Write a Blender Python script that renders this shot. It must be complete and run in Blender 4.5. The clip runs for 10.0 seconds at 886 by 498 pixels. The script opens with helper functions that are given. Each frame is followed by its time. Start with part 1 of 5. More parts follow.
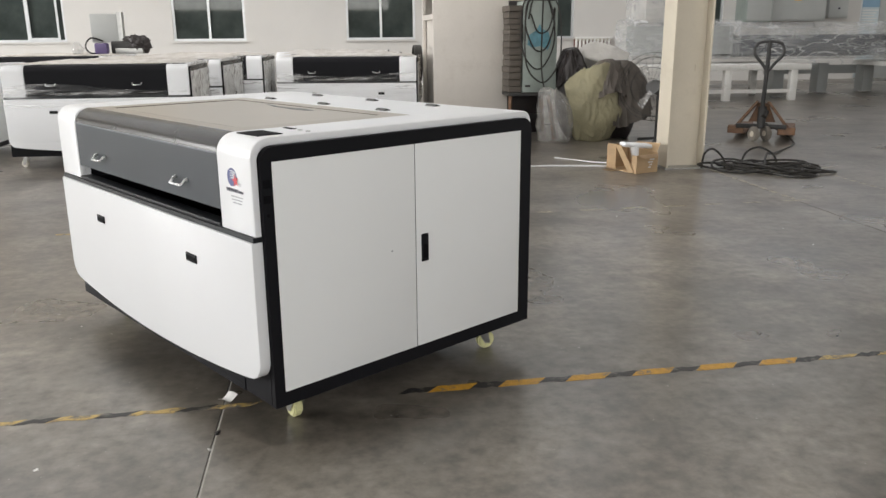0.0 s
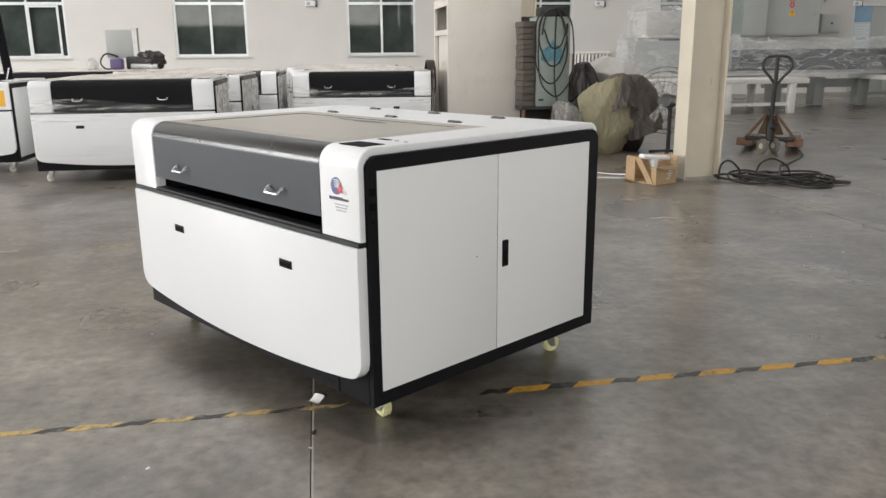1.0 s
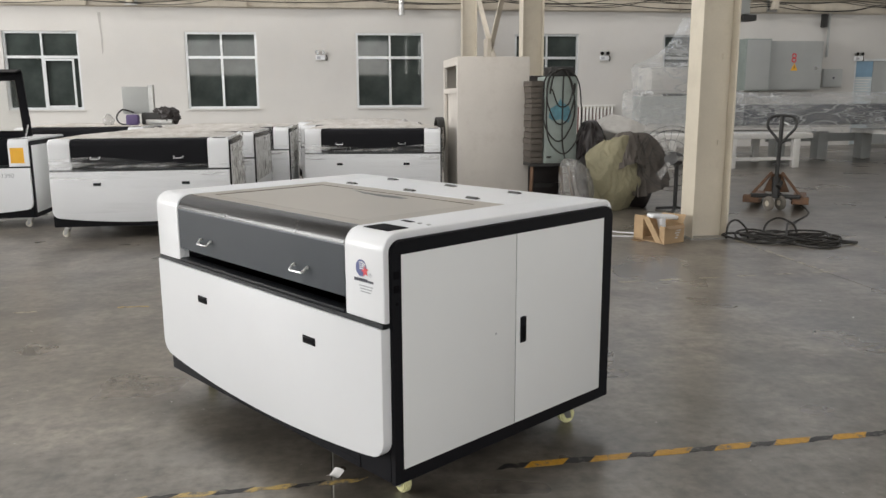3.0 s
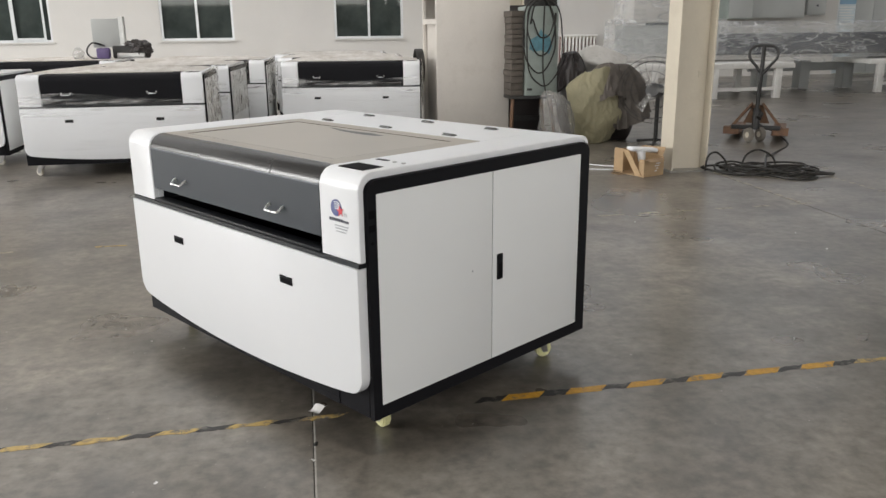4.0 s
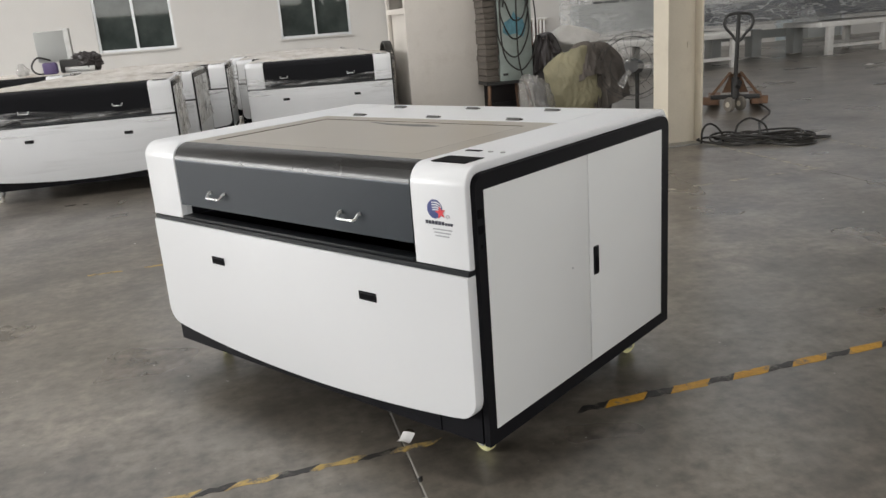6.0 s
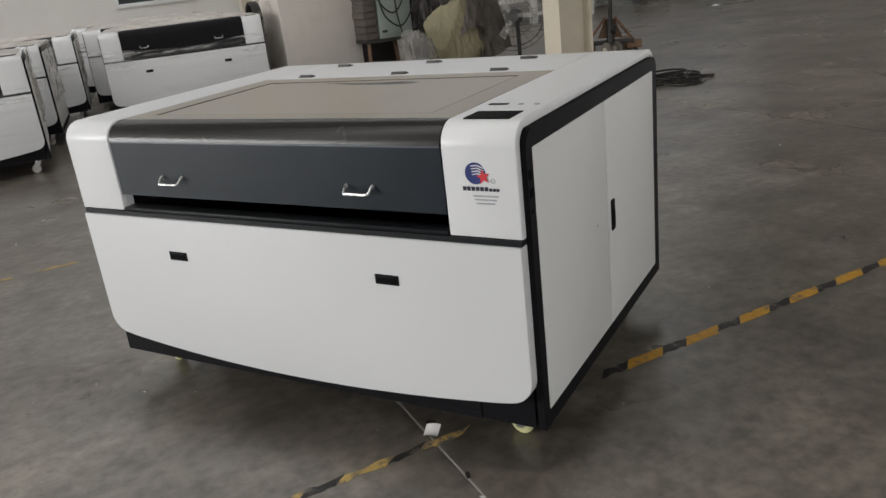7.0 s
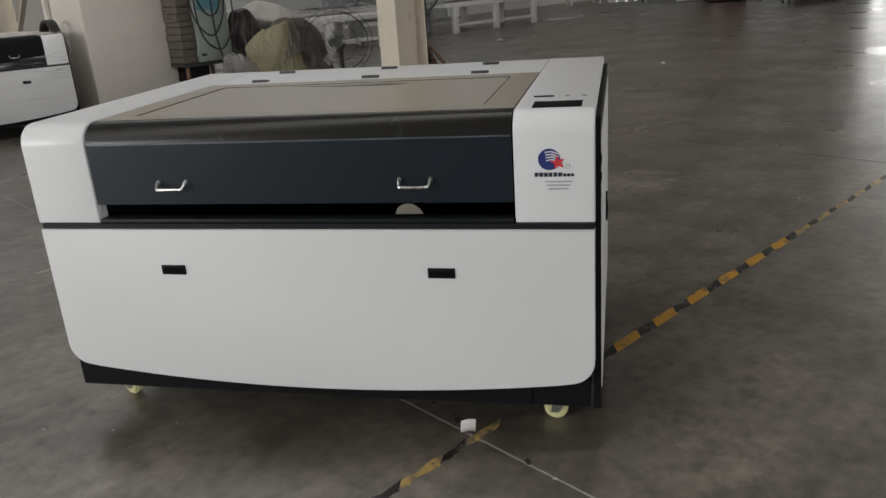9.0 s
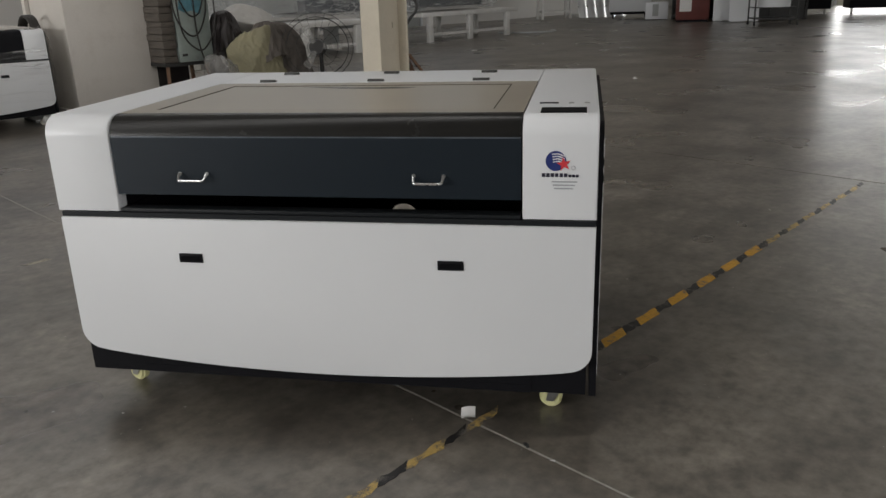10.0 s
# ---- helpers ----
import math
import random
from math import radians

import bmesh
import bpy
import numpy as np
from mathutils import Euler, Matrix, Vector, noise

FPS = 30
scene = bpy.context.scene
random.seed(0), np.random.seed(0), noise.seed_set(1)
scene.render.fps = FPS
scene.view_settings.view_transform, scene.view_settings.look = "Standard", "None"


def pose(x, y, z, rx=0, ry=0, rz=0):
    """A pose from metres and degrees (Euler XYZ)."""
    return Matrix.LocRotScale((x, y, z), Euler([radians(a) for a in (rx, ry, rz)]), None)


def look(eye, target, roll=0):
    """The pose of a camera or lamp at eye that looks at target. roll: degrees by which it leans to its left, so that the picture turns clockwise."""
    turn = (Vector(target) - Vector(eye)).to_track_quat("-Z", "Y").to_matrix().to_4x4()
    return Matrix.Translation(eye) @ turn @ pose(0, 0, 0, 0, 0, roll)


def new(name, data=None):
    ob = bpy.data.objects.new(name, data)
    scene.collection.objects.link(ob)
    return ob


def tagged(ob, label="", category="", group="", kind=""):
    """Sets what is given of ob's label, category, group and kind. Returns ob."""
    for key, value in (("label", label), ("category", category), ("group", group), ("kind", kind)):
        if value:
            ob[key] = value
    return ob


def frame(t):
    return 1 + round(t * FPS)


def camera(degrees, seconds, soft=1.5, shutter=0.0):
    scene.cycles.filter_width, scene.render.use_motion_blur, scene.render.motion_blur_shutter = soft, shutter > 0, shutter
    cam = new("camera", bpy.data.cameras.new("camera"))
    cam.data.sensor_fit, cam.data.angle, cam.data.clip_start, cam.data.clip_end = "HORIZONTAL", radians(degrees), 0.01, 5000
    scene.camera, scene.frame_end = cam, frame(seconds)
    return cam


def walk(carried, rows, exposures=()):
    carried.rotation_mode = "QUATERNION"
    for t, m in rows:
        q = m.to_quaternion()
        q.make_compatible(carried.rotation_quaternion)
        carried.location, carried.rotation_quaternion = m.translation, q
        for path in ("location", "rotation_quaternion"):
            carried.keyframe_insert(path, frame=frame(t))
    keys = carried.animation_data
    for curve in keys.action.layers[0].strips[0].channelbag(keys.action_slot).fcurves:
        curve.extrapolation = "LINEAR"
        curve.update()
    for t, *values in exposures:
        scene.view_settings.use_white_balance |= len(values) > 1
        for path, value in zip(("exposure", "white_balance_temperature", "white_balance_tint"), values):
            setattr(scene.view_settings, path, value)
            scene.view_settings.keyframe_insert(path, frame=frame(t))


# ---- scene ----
# ---------------------------------------------------------------- camera and walk
cam = camera(58.5, 10.0)
PATH = [
    (0, (-1.241, -2.231, 1.379), (0.07, -0.815, 0.855), -0.4),
    (0.5, (-1.392, -2.211, 1.385), (-0.048, -0.821, 0.872), 0.0),
    (1, (-1.599, -2.078, 1.384), (-0.26, -0.675, 0.894), -0.5),
    (1.5, (-1.685, -2.024, 1.424), (-0.358, -0.588, 1.007), -0.4),
    (2, (-1.701, -2.038, 1.48), (-0.368, -0.588, 1.132), 0.1),
    (2.2, (-1.696, -2.05, 1.488), (-0.36, -0.601, 1.148), 0.1),
    (3.3, (-1.667, -2.071, 1.533), (-0.315, -0.658, 1.113), -0.4),
    (3.5, (-1.661, -2.073, 1.535), (-0.31, -0.672, 1.076), -0.4),
    (4, (-1.653, -2.084, 1.544), (-0.301, -0.713, 1.002), -0.6),
    (4.5, (-1.646, -2.08, 1.539), (-0.283, -0.732, 0.97), -0.9),
    (5, (-1.707, -1.954, 1.511), (-0.318, -0.635, 0.936), -2.3),
    (5.2, (-1.752, -1.857, 1.509), (-0.359, -0.541, 0.936), -2.9),
    (6.3, (-1.762, -1.293, 1.482), (-0.29, -0.063, 0.917), -5.5),
    (6.5, (-1.762, -1.176, 1.477), (-0.248, -0.013, 0.878), -5.8),
    (7, (-1.828, -0.841, 1.476), (-0.216, 0.126, 0.793), -6.6),
    (7.5, (-1.864, -0.563, 1.439), (-0.17, 0.257, 0.762), -5.8),
    (8, (-1.983, -0.287, 1.431), (-0.198, 0.329, 0.77), -4.2),
    (8.5, (-2.111, -0.104, 1.446), (-0.303, 0.405, 0.758), -4.1),
    (9, (-2.167, -0.06, 1.434), (-0.328, 0.371, 0.78), -4.0),
    (9.5, (-2.267, -0.01, 1.437), (-0.414, 0.386, 0.797), -3.1),
    (10, (-2.347, 0.049, 1.444), (-0.482, 0.391, 0.807), -1.8),
]
EXPOSURE = [(0.0, 0.10), (1.0, 0.10), (2.0, -0.12), (3.5, -0.12), (4.5, 0.06), (5.0, 0.06), (6.5, -0.38), (7.5, -0.68), (8.0, -0.23), (9.0, -0.82), (9.5, -0.78), (10.0, -0.91)]
walk(cam, [(t, look(eye, target, roll)) for t, eye, target, roll in PATH], EXPOSURE)

# ---------------------------------------------------------------- hall frame, world and light
# The hall stands at an angle to the machine: u runs along its window wall, v towards that wall.
HALL = pose(0, 0, 0, 0, 0, -35)
U0, U1, V0, V1, HIGH = -24.0, 36.0, -22.0, 20.0, 8.2

world = bpy.data.worlds.new("overcast")
scene.world = world
world.use_nodes = True
sky = world.node_tree.nodes.new("ShaderNodeTexSky")
sky.sky_type, sky.sun_disc = "NISHITA", False
sky.sun_elevation, sky.sun_rotation = radians(42), radians(200)
sky_back = world.node_tree.nodes["Background"]
sky_back.inputs["Strength"].default_value = 0.12
world.node_tree.links.new(sky.outputs[0], sky_back.inputs["Color"])

sun_data = bpy.data.lights.new("sun", "SUN")
sun_data.energy, sun_data.angle, sun_data.color = 0.8, radians(12), (1.0, 0.96, 0.9)
sun = new("sun", sun_data)
sun.matrix_world = HALL @ look((-10, -20, 20), (0, 0, 0))


def daylight(name, m, width, height, watts, colour=(1.0, 0.985, 0.962)):
    """Sky light that falls in through one opening."""
    data = bpy.data.lights.new(name, "AREA")
    data.shape, data.size, data.size_y, data.energy, data.color = "RECTANGLE", width, height, watts, colour
    lamp = new(name, data)
    lamp.matrix_world = HALL @ m
    return lamp


# each strip: its v, the u at which it begins and ends, and its watts a metre
# the first strip is fill, added out of view to brighten doors and floor
SKYLIGHTS_AND_FILL = ((-3.0, 4.0, 18.0, 22), (2.8, -20.0, 2.5, 30), (12.0, -20.0, 12.0, 16), (16.0, -20.0, 14.0, 12))
for v, start, end, watts in SKYLIGHTS_AND_FILL:
    daylight("skylight_and_fill_daylight", pose((start + end) / 2, v, HIGH + 0.05), end - start, 2.0, watts * (end - start), (1.0, 0.965, 0.915))
daylight("west_window_daylight", pose(U0 - 0.05, 6.4, 4.2, 90, 0, -90), 11.6, 4.2, 4300, (1.0, 0.99, 0.975))
daylight("east_gate_daylight", pose(U1 + 0.05, 7.8, 2.3, 90, 0, 90), 8.6, 4.2, 1150, (1.0, 0.985, 0.96))
# unseen fill light, added to brighten the far floor
daylight("north_fill_daylight", pose(9, V1 + 0.33, 5.55, -90, 0, 0), 26, 1.5, 120, (1.0, 0.975, 0.935))
daylight("south_daylight", pose(-3, V0 - 0.05, 4.6, 90, 0, 0), 30, 2.6, 2300)

# ---------------------------------------------------------------- materials
def nodes_of(name):
    m = bpy.data.materials.new(name)
    m.use_nodes = True
    return m, m.node_tree.nodes, m.node_tree.links, m.node_tree.nodes["Principled BSDF"]


def ramp(nodes, links, source, stops):
    r = nodes.new("ShaderNodeValToRGB")
    while len(r.color_ramp.elements) < len(stops):
        r.color_ramp.elements.new(0.5)
    for e, (at, c) in zip(r.color_ramp.elements, stops):
        e.position = at
        e.color = (*c, 1) if len(c) == 3 else c
    links.new(source, r.inputs[0])
    return r.outputs[0]


def grey(v):
    return (v, v, v)


def noise_of(nodes, links, coords, scale, detail=4.0, rough=0.55, stretch=None):
    if stretch:
        mp = nodes.new("ShaderNodeMapping")
        mp.inputs["Scale"].default_value = stretch
        links.new(coords, mp.inputs["Vector"])
        coords = mp.outputs[0]
    n = nodes.new("ShaderNodeTexNoise")
    n.inputs["Scale"].default_value, n.inputs["Detail"].default_value, n.inputs["Roughness"].default_value = scale, detail, rough
    links.new(coords, n.inputs["Vector"])
    return n.outputs["Fac"]


def mix(nodes, links, a, b, fac, blend="MIX"):
    m = nodes.new("ShaderNodeMix")
    m.data_type, m.blend_type = "RGBA", blend
    for sock, value in ((m.inputs[6], a), (m.inputs[7], b), (m.inputs[0], fac)):
        if hasattr(value, "is_linked"):
            links.new(value, sock)
        elif isinstance(value, tuple):
            sock.default_value = (*value, 1)
        else:
            sock.default_value = value
    return m.outputs[2]


def surface(name, colour, rough=0.5, metal=0.0, vary=0.12, scale=6.0, grain=90.0, bump=0.05, depth=0.002, dirt=None,
            dirt_amount=0.35, coat=0.0, stretch=None, specular=0.5, gloss=0.07):
    """A surface whose colour, gloss and relief vary at two scales."""
    m, nodes, links, b = nodes_of(name)
    co = nodes.new("ShaderNodeTexCoord").outputs["Object"]
    big = noise_of(nodes, links, co, scale, 5, 0.6, stretch)
    small = noise_of(nodes, links, co, grain, 3, 0.6, stretch)
    low, high = tuple(c * (1 - vary) for c in colour), tuple(min(1, c * (1 + vary)) for c in colour)
    out = ramp(nodes, links, big, [(0.3, low), (0.7, high)])
    out = mix(nodes, links, out, ramp(nodes, links, small, [(0.3, grey(1 - vary * 0.6)), (0.7, grey(1.0))]), 1.0, "MULTIPLY")
    if dirt:
        spots = ramp(nodes, links, noise_of(nodes, links, co, scale * 2.3, 8, 0.7), [(0.52, grey(0)), (0.72, grey(dirt_amount))])
        out = mix(nodes, links, out, dirt, spots)
    links.new(out, b.inputs["Base Color"])
    links.new(ramp(nodes, links, big, [(0.3, grey(max(0.02, rough - gloss))), (0.7, grey(min(1, rough + gloss)))]), b.inputs["Roughness"])
    b.inputs["Metallic"].default_value, b.inputs["Coat Weight"].default_value = metal, coat
    b.inputs["Specular IOR Level"].default_value, b.inputs["Coat Roughness"].default_value = specular, 0.12
    if bump:
        k = nodes.new("ShaderNodeBump")
        k.inputs["Strength"].default_value, k.inputs["Distance"].default_value = bump, depth
        links.new(small, k.inputs["Height"])
        links.new(k.outputs[0], b.inputs["Normal"])
    return m


def concrete_floor():
    """Sealed, worn concrete: cloudy, trowelled, scuffed, stained and a little wavy."""
    m, nodes, links, b = nodes_of("worn_concrete")
    turn = nodes.new("ShaderNodeMapping")
    turn.inputs["Rotation"].default_value = (0, 0, radians(35))
    links.new(nodes.new("ShaderNodeNewGeometry").outputs["Position"], turn.inputs["Vector"])
    co = turn.outputs[0]
    rnd = nodes.new("ShaderNodeObjectInfo").outputs["Random"]
    big = noise_of(nodes, links, co, 0.42, 4, 0.5)
    mid = noise_of(nodes, links, co, 1.7, 5, 0.55)
    small = noise_of(nodes, links, co, 6.0, 6, 0.6, (0.95, 1.1, 1))
    drag = noise_of(nodes, links, co, 1.6, 5, 0.55, (0.6, 1.6, 1))
    out = ramp(nodes, links, big, [(0.30, (0.127, 0.111, 0.092)), (0.5, (0.162, 0.143, 0.119)), (0.72, (0.196, 0.175, 0.148))])

    def shade(factor, stops, amount):
        return mix(nodes, links, out, ramp(nodes, links, factor, [(at, grey(v)) for at, v in stops]), amount, "MULTIPLY")
    out = shade(mid, ((0.30, 0.52), (0.5, 0.95), (0.70, 1.26)), 0.9)
    out = shade(drag, ((0.28, 0.78), (0.68, 1.12)), 0.5)
    out = shade(small, ((0.30, 0.62), (0.5, 1.0), (0.70, 1.32)), 0.8)
    grain = noise_of(nodes, links, co, 17.0, 6, 0.62)
    out = shade(grain, ((0.30, 0.58), (0.5, 0.98), (0.70, 1.32)), 0.95)
    # rubber scuffs and oil, with edges of their own
    scuff = noise_of(nodes, links, co, 3.4, 6, 0.6, (0.75, 1.35, 1))
    out = shade(scuff, ((0.48, 1.0), (0.60, 0.78), (0.74, 0.60)), 0.75)
    oil = noise_of(nodes, links, co, 3.9, 5, 0.6)
    out = shade(oil, ((0.60, 1.0), (0.70, 0.62)), 0.7)
    chalk = ramp(nodes, links, noise_of(nodes, links, co, 2.6, 7, 0.62), [(0.55, grey(0)), (0.74, grey(0.38))])
    out = mix(nodes, links, out, (0.27, 0.250, 0.220), chalk)
    speck = ramp(nodes, links, noise_of(nodes, links, co, 38.0, 2, 0.5), [(0.745, grey(0)), (0.78, grey(0.6))])
    out = mix(nodes, links, out, (0.50, 0.48, 0.45), speck)
    out = mix(nodes, links, out, ramp(nodes, links, rnd, [(0, grey(0.97)), (1, grey(1.03))]), 1.0, "MULTIPLY")
    links.new(out, b.inputs["Base Color"])
    gloss = ramp(nodes, links, noise_of(nodes, links, co, 0.9, 3, 0.5), [(0.3, grey(0.25)), (0.7, grey(0.37))])
    links.new(gloss, b.inputs["Roughness"])
    b.inputs["Specular IOR Level"].default_value, b.inputs["IOR"].default_value = 0.85, 1.55
    wave = nodes.new("ShaderNodeBump")
    wave.inputs["Strength"].default_value, wave.inputs["Distance"].default_value = 0.25, 0.004
    links.new(noise_of(nodes, links, co, 4.0, 3, 0.5, (0.8, 1.5, 1)), wave.inputs["Height"])
    links.new(wave.outputs[0], b.inputs["Normal"])
    return m


def worn_paint(name, colour, under, keep):
    """Floor tape rubbed through to the concrete."""
    m, nodes, links, b = nodes_of(name)
    co = nodes.new("ShaderNodeNewGeometry").outputs["Position"]
    rubbed = ramp(nodes, links, noise_of(nodes, links, co, 16, 8, 0.75), [(keep - 0.05, grey(0)), (keep + 0.05, grey(1))])
    shade = ramp(nodes, links, noise_of(nodes, links, co, 40, 4, 0.6), [(0.3, tuple(c * 0.72 for c in colour)), (0.7, colour)])
    links.new(mix(nodes, links, shade, under, rubbed), b.inputs["Base Color"])
    b.inputs["Roughness"].default_value = 0.45
    return m


def film_material(name, veil, tint=(0.9, 0.9, 0.9), fold=7.0, squeeze=(1, 1, 2.4), clear=0.38, relief=0.6, lined=0.0):
    """Thin creased plastic film: mostly clear, with milky creases and a sharp gloss."""
    m, nodes, links, b = nodes_of(name)
    co = nodes.new("ShaderNodeTexCoord").outputs["Object"]
    crease = noise_of(nodes, links, co, fold, 7, 0.62, squeeze)
    links.new(ramp(nodes, links, crease, [(clear, grey(veil * 0.45 if clear < 0.5 else 0.03)), (clear + 0.24, grey(min(1, veil * 1.5)))]), b.inputs["Alpha"])
    fine = noise_of(nodes, links, co, fold * 1.1, 2, 0.5, tuple(q ** 1.25 for q in squeeze))
    line = ramp(nodes, links, fine, [(0.475, grey(0)), (0.497, grey(lined)), (0.503, grey(lined)), (0.525, grey(0))])
    lines = nodes.new("ShaderNodeMath")
    lines.operation, lines.use_clamp = "MAXIMUM", True
    links.new(line, lines.inputs[0])
    links.new(b.inputs["Alpha"].links[0].from_socket, lines.inputs[1])
    links.new(lines.outputs[0], b.inputs["Alpha"])
    b.inputs["Base Color"].default_value = (*tint, 1)
    b.inputs["Roughness"].default_value = 0.16
    b.inputs["Specular IOR Level"].default_value = 0.7
    k = nodes.new("ShaderNodeBump")
    k.inputs["Strength"].default_value, k.inputs["Distance"].default_value = relief, 0.02
    links.new(crease, k.inputs["Height"])
    links.new(k.outputs[0], b.inputs["Normal"])
    return m


def packing_material():
    """Tan foam sheet under whitish creased film."""
    m, nodes, links, b = nodes_of("packing_sheet")
    co = nodes.new("ShaderNodeTexCoord").outputs["Object"]
    crease = noise_of(nodes, links, co, 3.0, 7, 0.62, (1.0, 2.6, 1.0))
    tone = noise_of(nodes, links, co, 1.4, 4, 0.6)
    out = ramp(nodes, links, tone, [(0.38, (0.44, 0.405, 0.36)), (0.62, (0.58, 0.55, 0.51))])
    white = ramp(nodes, links, crease, [(0.44, grey(0)), (0.66, grey(0.6))])
    links.new(mix(nodes, links, out, (0.74, 0.72, 0.69), white), b.inputs["Base Color"])
    b.inputs["Roughness"].default_value = 0.42
    k = nodes.new("ShaderNodeBump")
    k.inputs["Strength"].default_value, k.inputs["Distance"].default_value = 0.7, 0.02
    links.new(crease, k.inputs["Height"])
    links.new(k.outputs[0], b.inputs["Normal"])
    return m


def glass_material(name, colour, rough=0.03):
    m, nodes, links, b = nodes_of(name)
    b.inputs["Base Color"].default_value = (*colour, 1)
    b.inputs["Roughness"].default_value, b.inputs["Transmission Weight"].default_value, b.inputs["IOR"].default_value = rough, 1.0, 1.45
    return m


M = {
    "concrete": concrete_floor(),
    "joint": surface("joint_filler", (0.40, 0.385, 0.35), 0.9, scale=20),
    "oldjoint": surface("dirty_joint", (0.05, 0.045, 0.04), 0.9, scale=20),
    "wall": surface("white_wall_paint", (0.545, 0.530, 0.505), 0.7, vary=0.05, scale=0.6, grain=30, bump=0.08, dirt=(0.56, 0.52, 0.47), dirt_amount=0.3),
    "cream": surface("cream_steel_paint", (0.61, 0.555, 0.455), 0.45, vary=0.07, scale=1.5, grain=60, dirt=(0.42, 0.36, 0.28), dirt_amount=0.35),
    "enclosure": surface("aged_white_sheet_paint", (0.575, 0.540, 0.495), 0.5, vary=0.06, scale=1.2, grain=40, bump=0.05, dirt=(0.36, 0.31, 0.26), dirt_amount=0.3),
    "beige": surface("beige_cladding", (0.50, 0.45, 0.37), 0.6, vary=0.12, scale=0.9, grain=40, dirt=(0.2, 0.17, 0.14), dirt_amount=0.4),
    "roof": surface("roof_sheet", (0.55, 0.54, 0.52), 0.6, vary=0.08, scale=0.7),
    "white": surface("white_powder_coat", (0.73, 0.74, 0.755), 0.36, gloss=0.01, vary=0.008, scale=3, grain=260, bump=0.05, depth=0.0006, coat=0.0),
    # the same white coat, lightened to stand in for light on the doors
    "door": surface("white_coat_lifted_for_light", (0.755, 0.765, 0.765), 0.5, specular=0.35, gloss=0.01, vary=0.01, scale=3, grain=260, bump=0.05, depth=0.0006),
    "black": surface("black_powder_coat", (0.008, 0.008, 0.010), 0.58, specular=0.12, gloss=0.02, vary=0.1, scale=5, grain=220, bump=0.05, depth=0.0006),
    "slate": surface("slate_powder_coat", (0.0108, 0.0168, 0.0235), 0.42, specular=0.24, gloss=0.0, vary=0.02, scale=4, grain=240, bump=0.0),
    "ledge": surface("dark_ledge_coat", (0.015, 0.017, 0.019), 0.45, specular=0.18, gloss=0.01, vary=0.05, scale=6, grain=200, bump=0.0),
    "bend": surface("dusty_slate_bend", (0.014, 0.0135, 0.0125), 0.26, specular=0.28, gloss=0.02, vary=0.06, scale=6, grain=180, bump=0.0),
    # this tan and the next hold the ceiling's reflection on a dark lid
    "lidtop": surface("dusty_lid_ceiling_tan", (0.325, 0.287, 0.230), 0.34, vary=0.05, scale=4, grain=140, bump=0.0, gloss=0.0, specular=0.6),
    "smoked": surface("smoked_acrylic_ceiling_tan", (0.345, 0.306, 0.246), 0.30, vary=0.03, scale=2.5, grain=60, bump=0.0, gloss=0.0, specular=0.5),
    # pale crease: its highlight line is put into the colour, along with wear
    "fold": surface("rubbed_and_highlit_crease", (0.080, 0.095, 0.115), 0.35, vary=0.3, scale=9, grain=60, bump=0.0, specular=0.4),
    "gasket": surface("dusty_rubber_strip", (0.10, 0.088, 0.072), 0.7, scale=9, specular=0.2),
    "hole": surface("dark_interior", (0.004, 0.004, 0.005), 0.8, scale=10, specular=0.1),
    "screen": surface("black_glass_screen", (0.006, 0.006, 0.007), 0.08, vary=0.05, bump=0.0, coat=0.5),
    "chrome": surface("bright_chrome", (0.80, 0.80, 0.80), 0.28, 1.0, vary=0.04, scale=20, bump=0.0),
    "steel": surface("dull_steel", (0.42, 0.42, 0.41), 0.38, 0.9, vary=0.15, scale=9, dirt=(0.16, 0.11, 0.07), dirt_amount=0.3),
    "hinge": surface("grey_hinge", (0.05, 0.05, 0.047), 0.4, 0.4, vary=0.1, scale=20),
    "pu": surface("pale_yellow_rubber", (0.70, 0.68, 0.36), 0.5, vary=0.08, scale=30, dirt=(0.3, 0.27, 0.18), dirt_amount=0.4),
    "castor": surface("cream_castor_rubber", (0.66, 0.63, 0.55), 0.5, vary=0.08, scale=30, dirt=(0.3, 0.27, 0.22), dirt_amount=0.4),
    "blue": surface("navy_print", (0.02, 0.035, 0.17), 0.4, vary=0.05, bump=0.0),
    "red": surface("red_print", (0.62, 0.04, 0.05), 0.4, vary=0.05, bump=0.0),
    "ink": surface("black_print", (0.02, 0.02, 0.04), 0.5, vary=0.05, bump=0.0),
    "greyink": surface("grey_print", (0.36, 0.37, 0.39), 0.5, vary=0.05, bump=0.0),
    "yellow_tape": worn_paint("yellow_tape", (0.62, 0.33, 0.030), (0.13, 0.12, 0.108), 0.58),
    "yellow_old": worn_paint("old_yellow_tape", (0.58, 0.40, 0.13), (0.14, 0.13, 0.117), 0.53),
    "black_tape": worn_paint("black_tape", (0.022, 0.021, 0.021), (0.13, 0.12, 0.108), 0.57),
    "faint_tape": worn_paint("faded_tape", (0.46, 0.415, 0.32), (0.14, 0.125, 0.105), 0.54),
    "paper_stain": surface("grey_wall_stain", (0.40, 0.385, 0.36), 0.8, vary=0.15, scale=8),
    "paper": surface("white_paper", (0.78, 0.77, 0.75), 0.7, vary=0.06, scale=20),
    "alu": surface("window_aluminium", (0.62, 0.64, 0.65), 0.35, 0.5, vary=0.06, scale=6),
    "pane": surface("dark_window_glass", (0.046, 0.056, 0.052), 0.035, vary=0.4, scale=1.2, bump=0.0, specular=0.22, gloss=0.0),
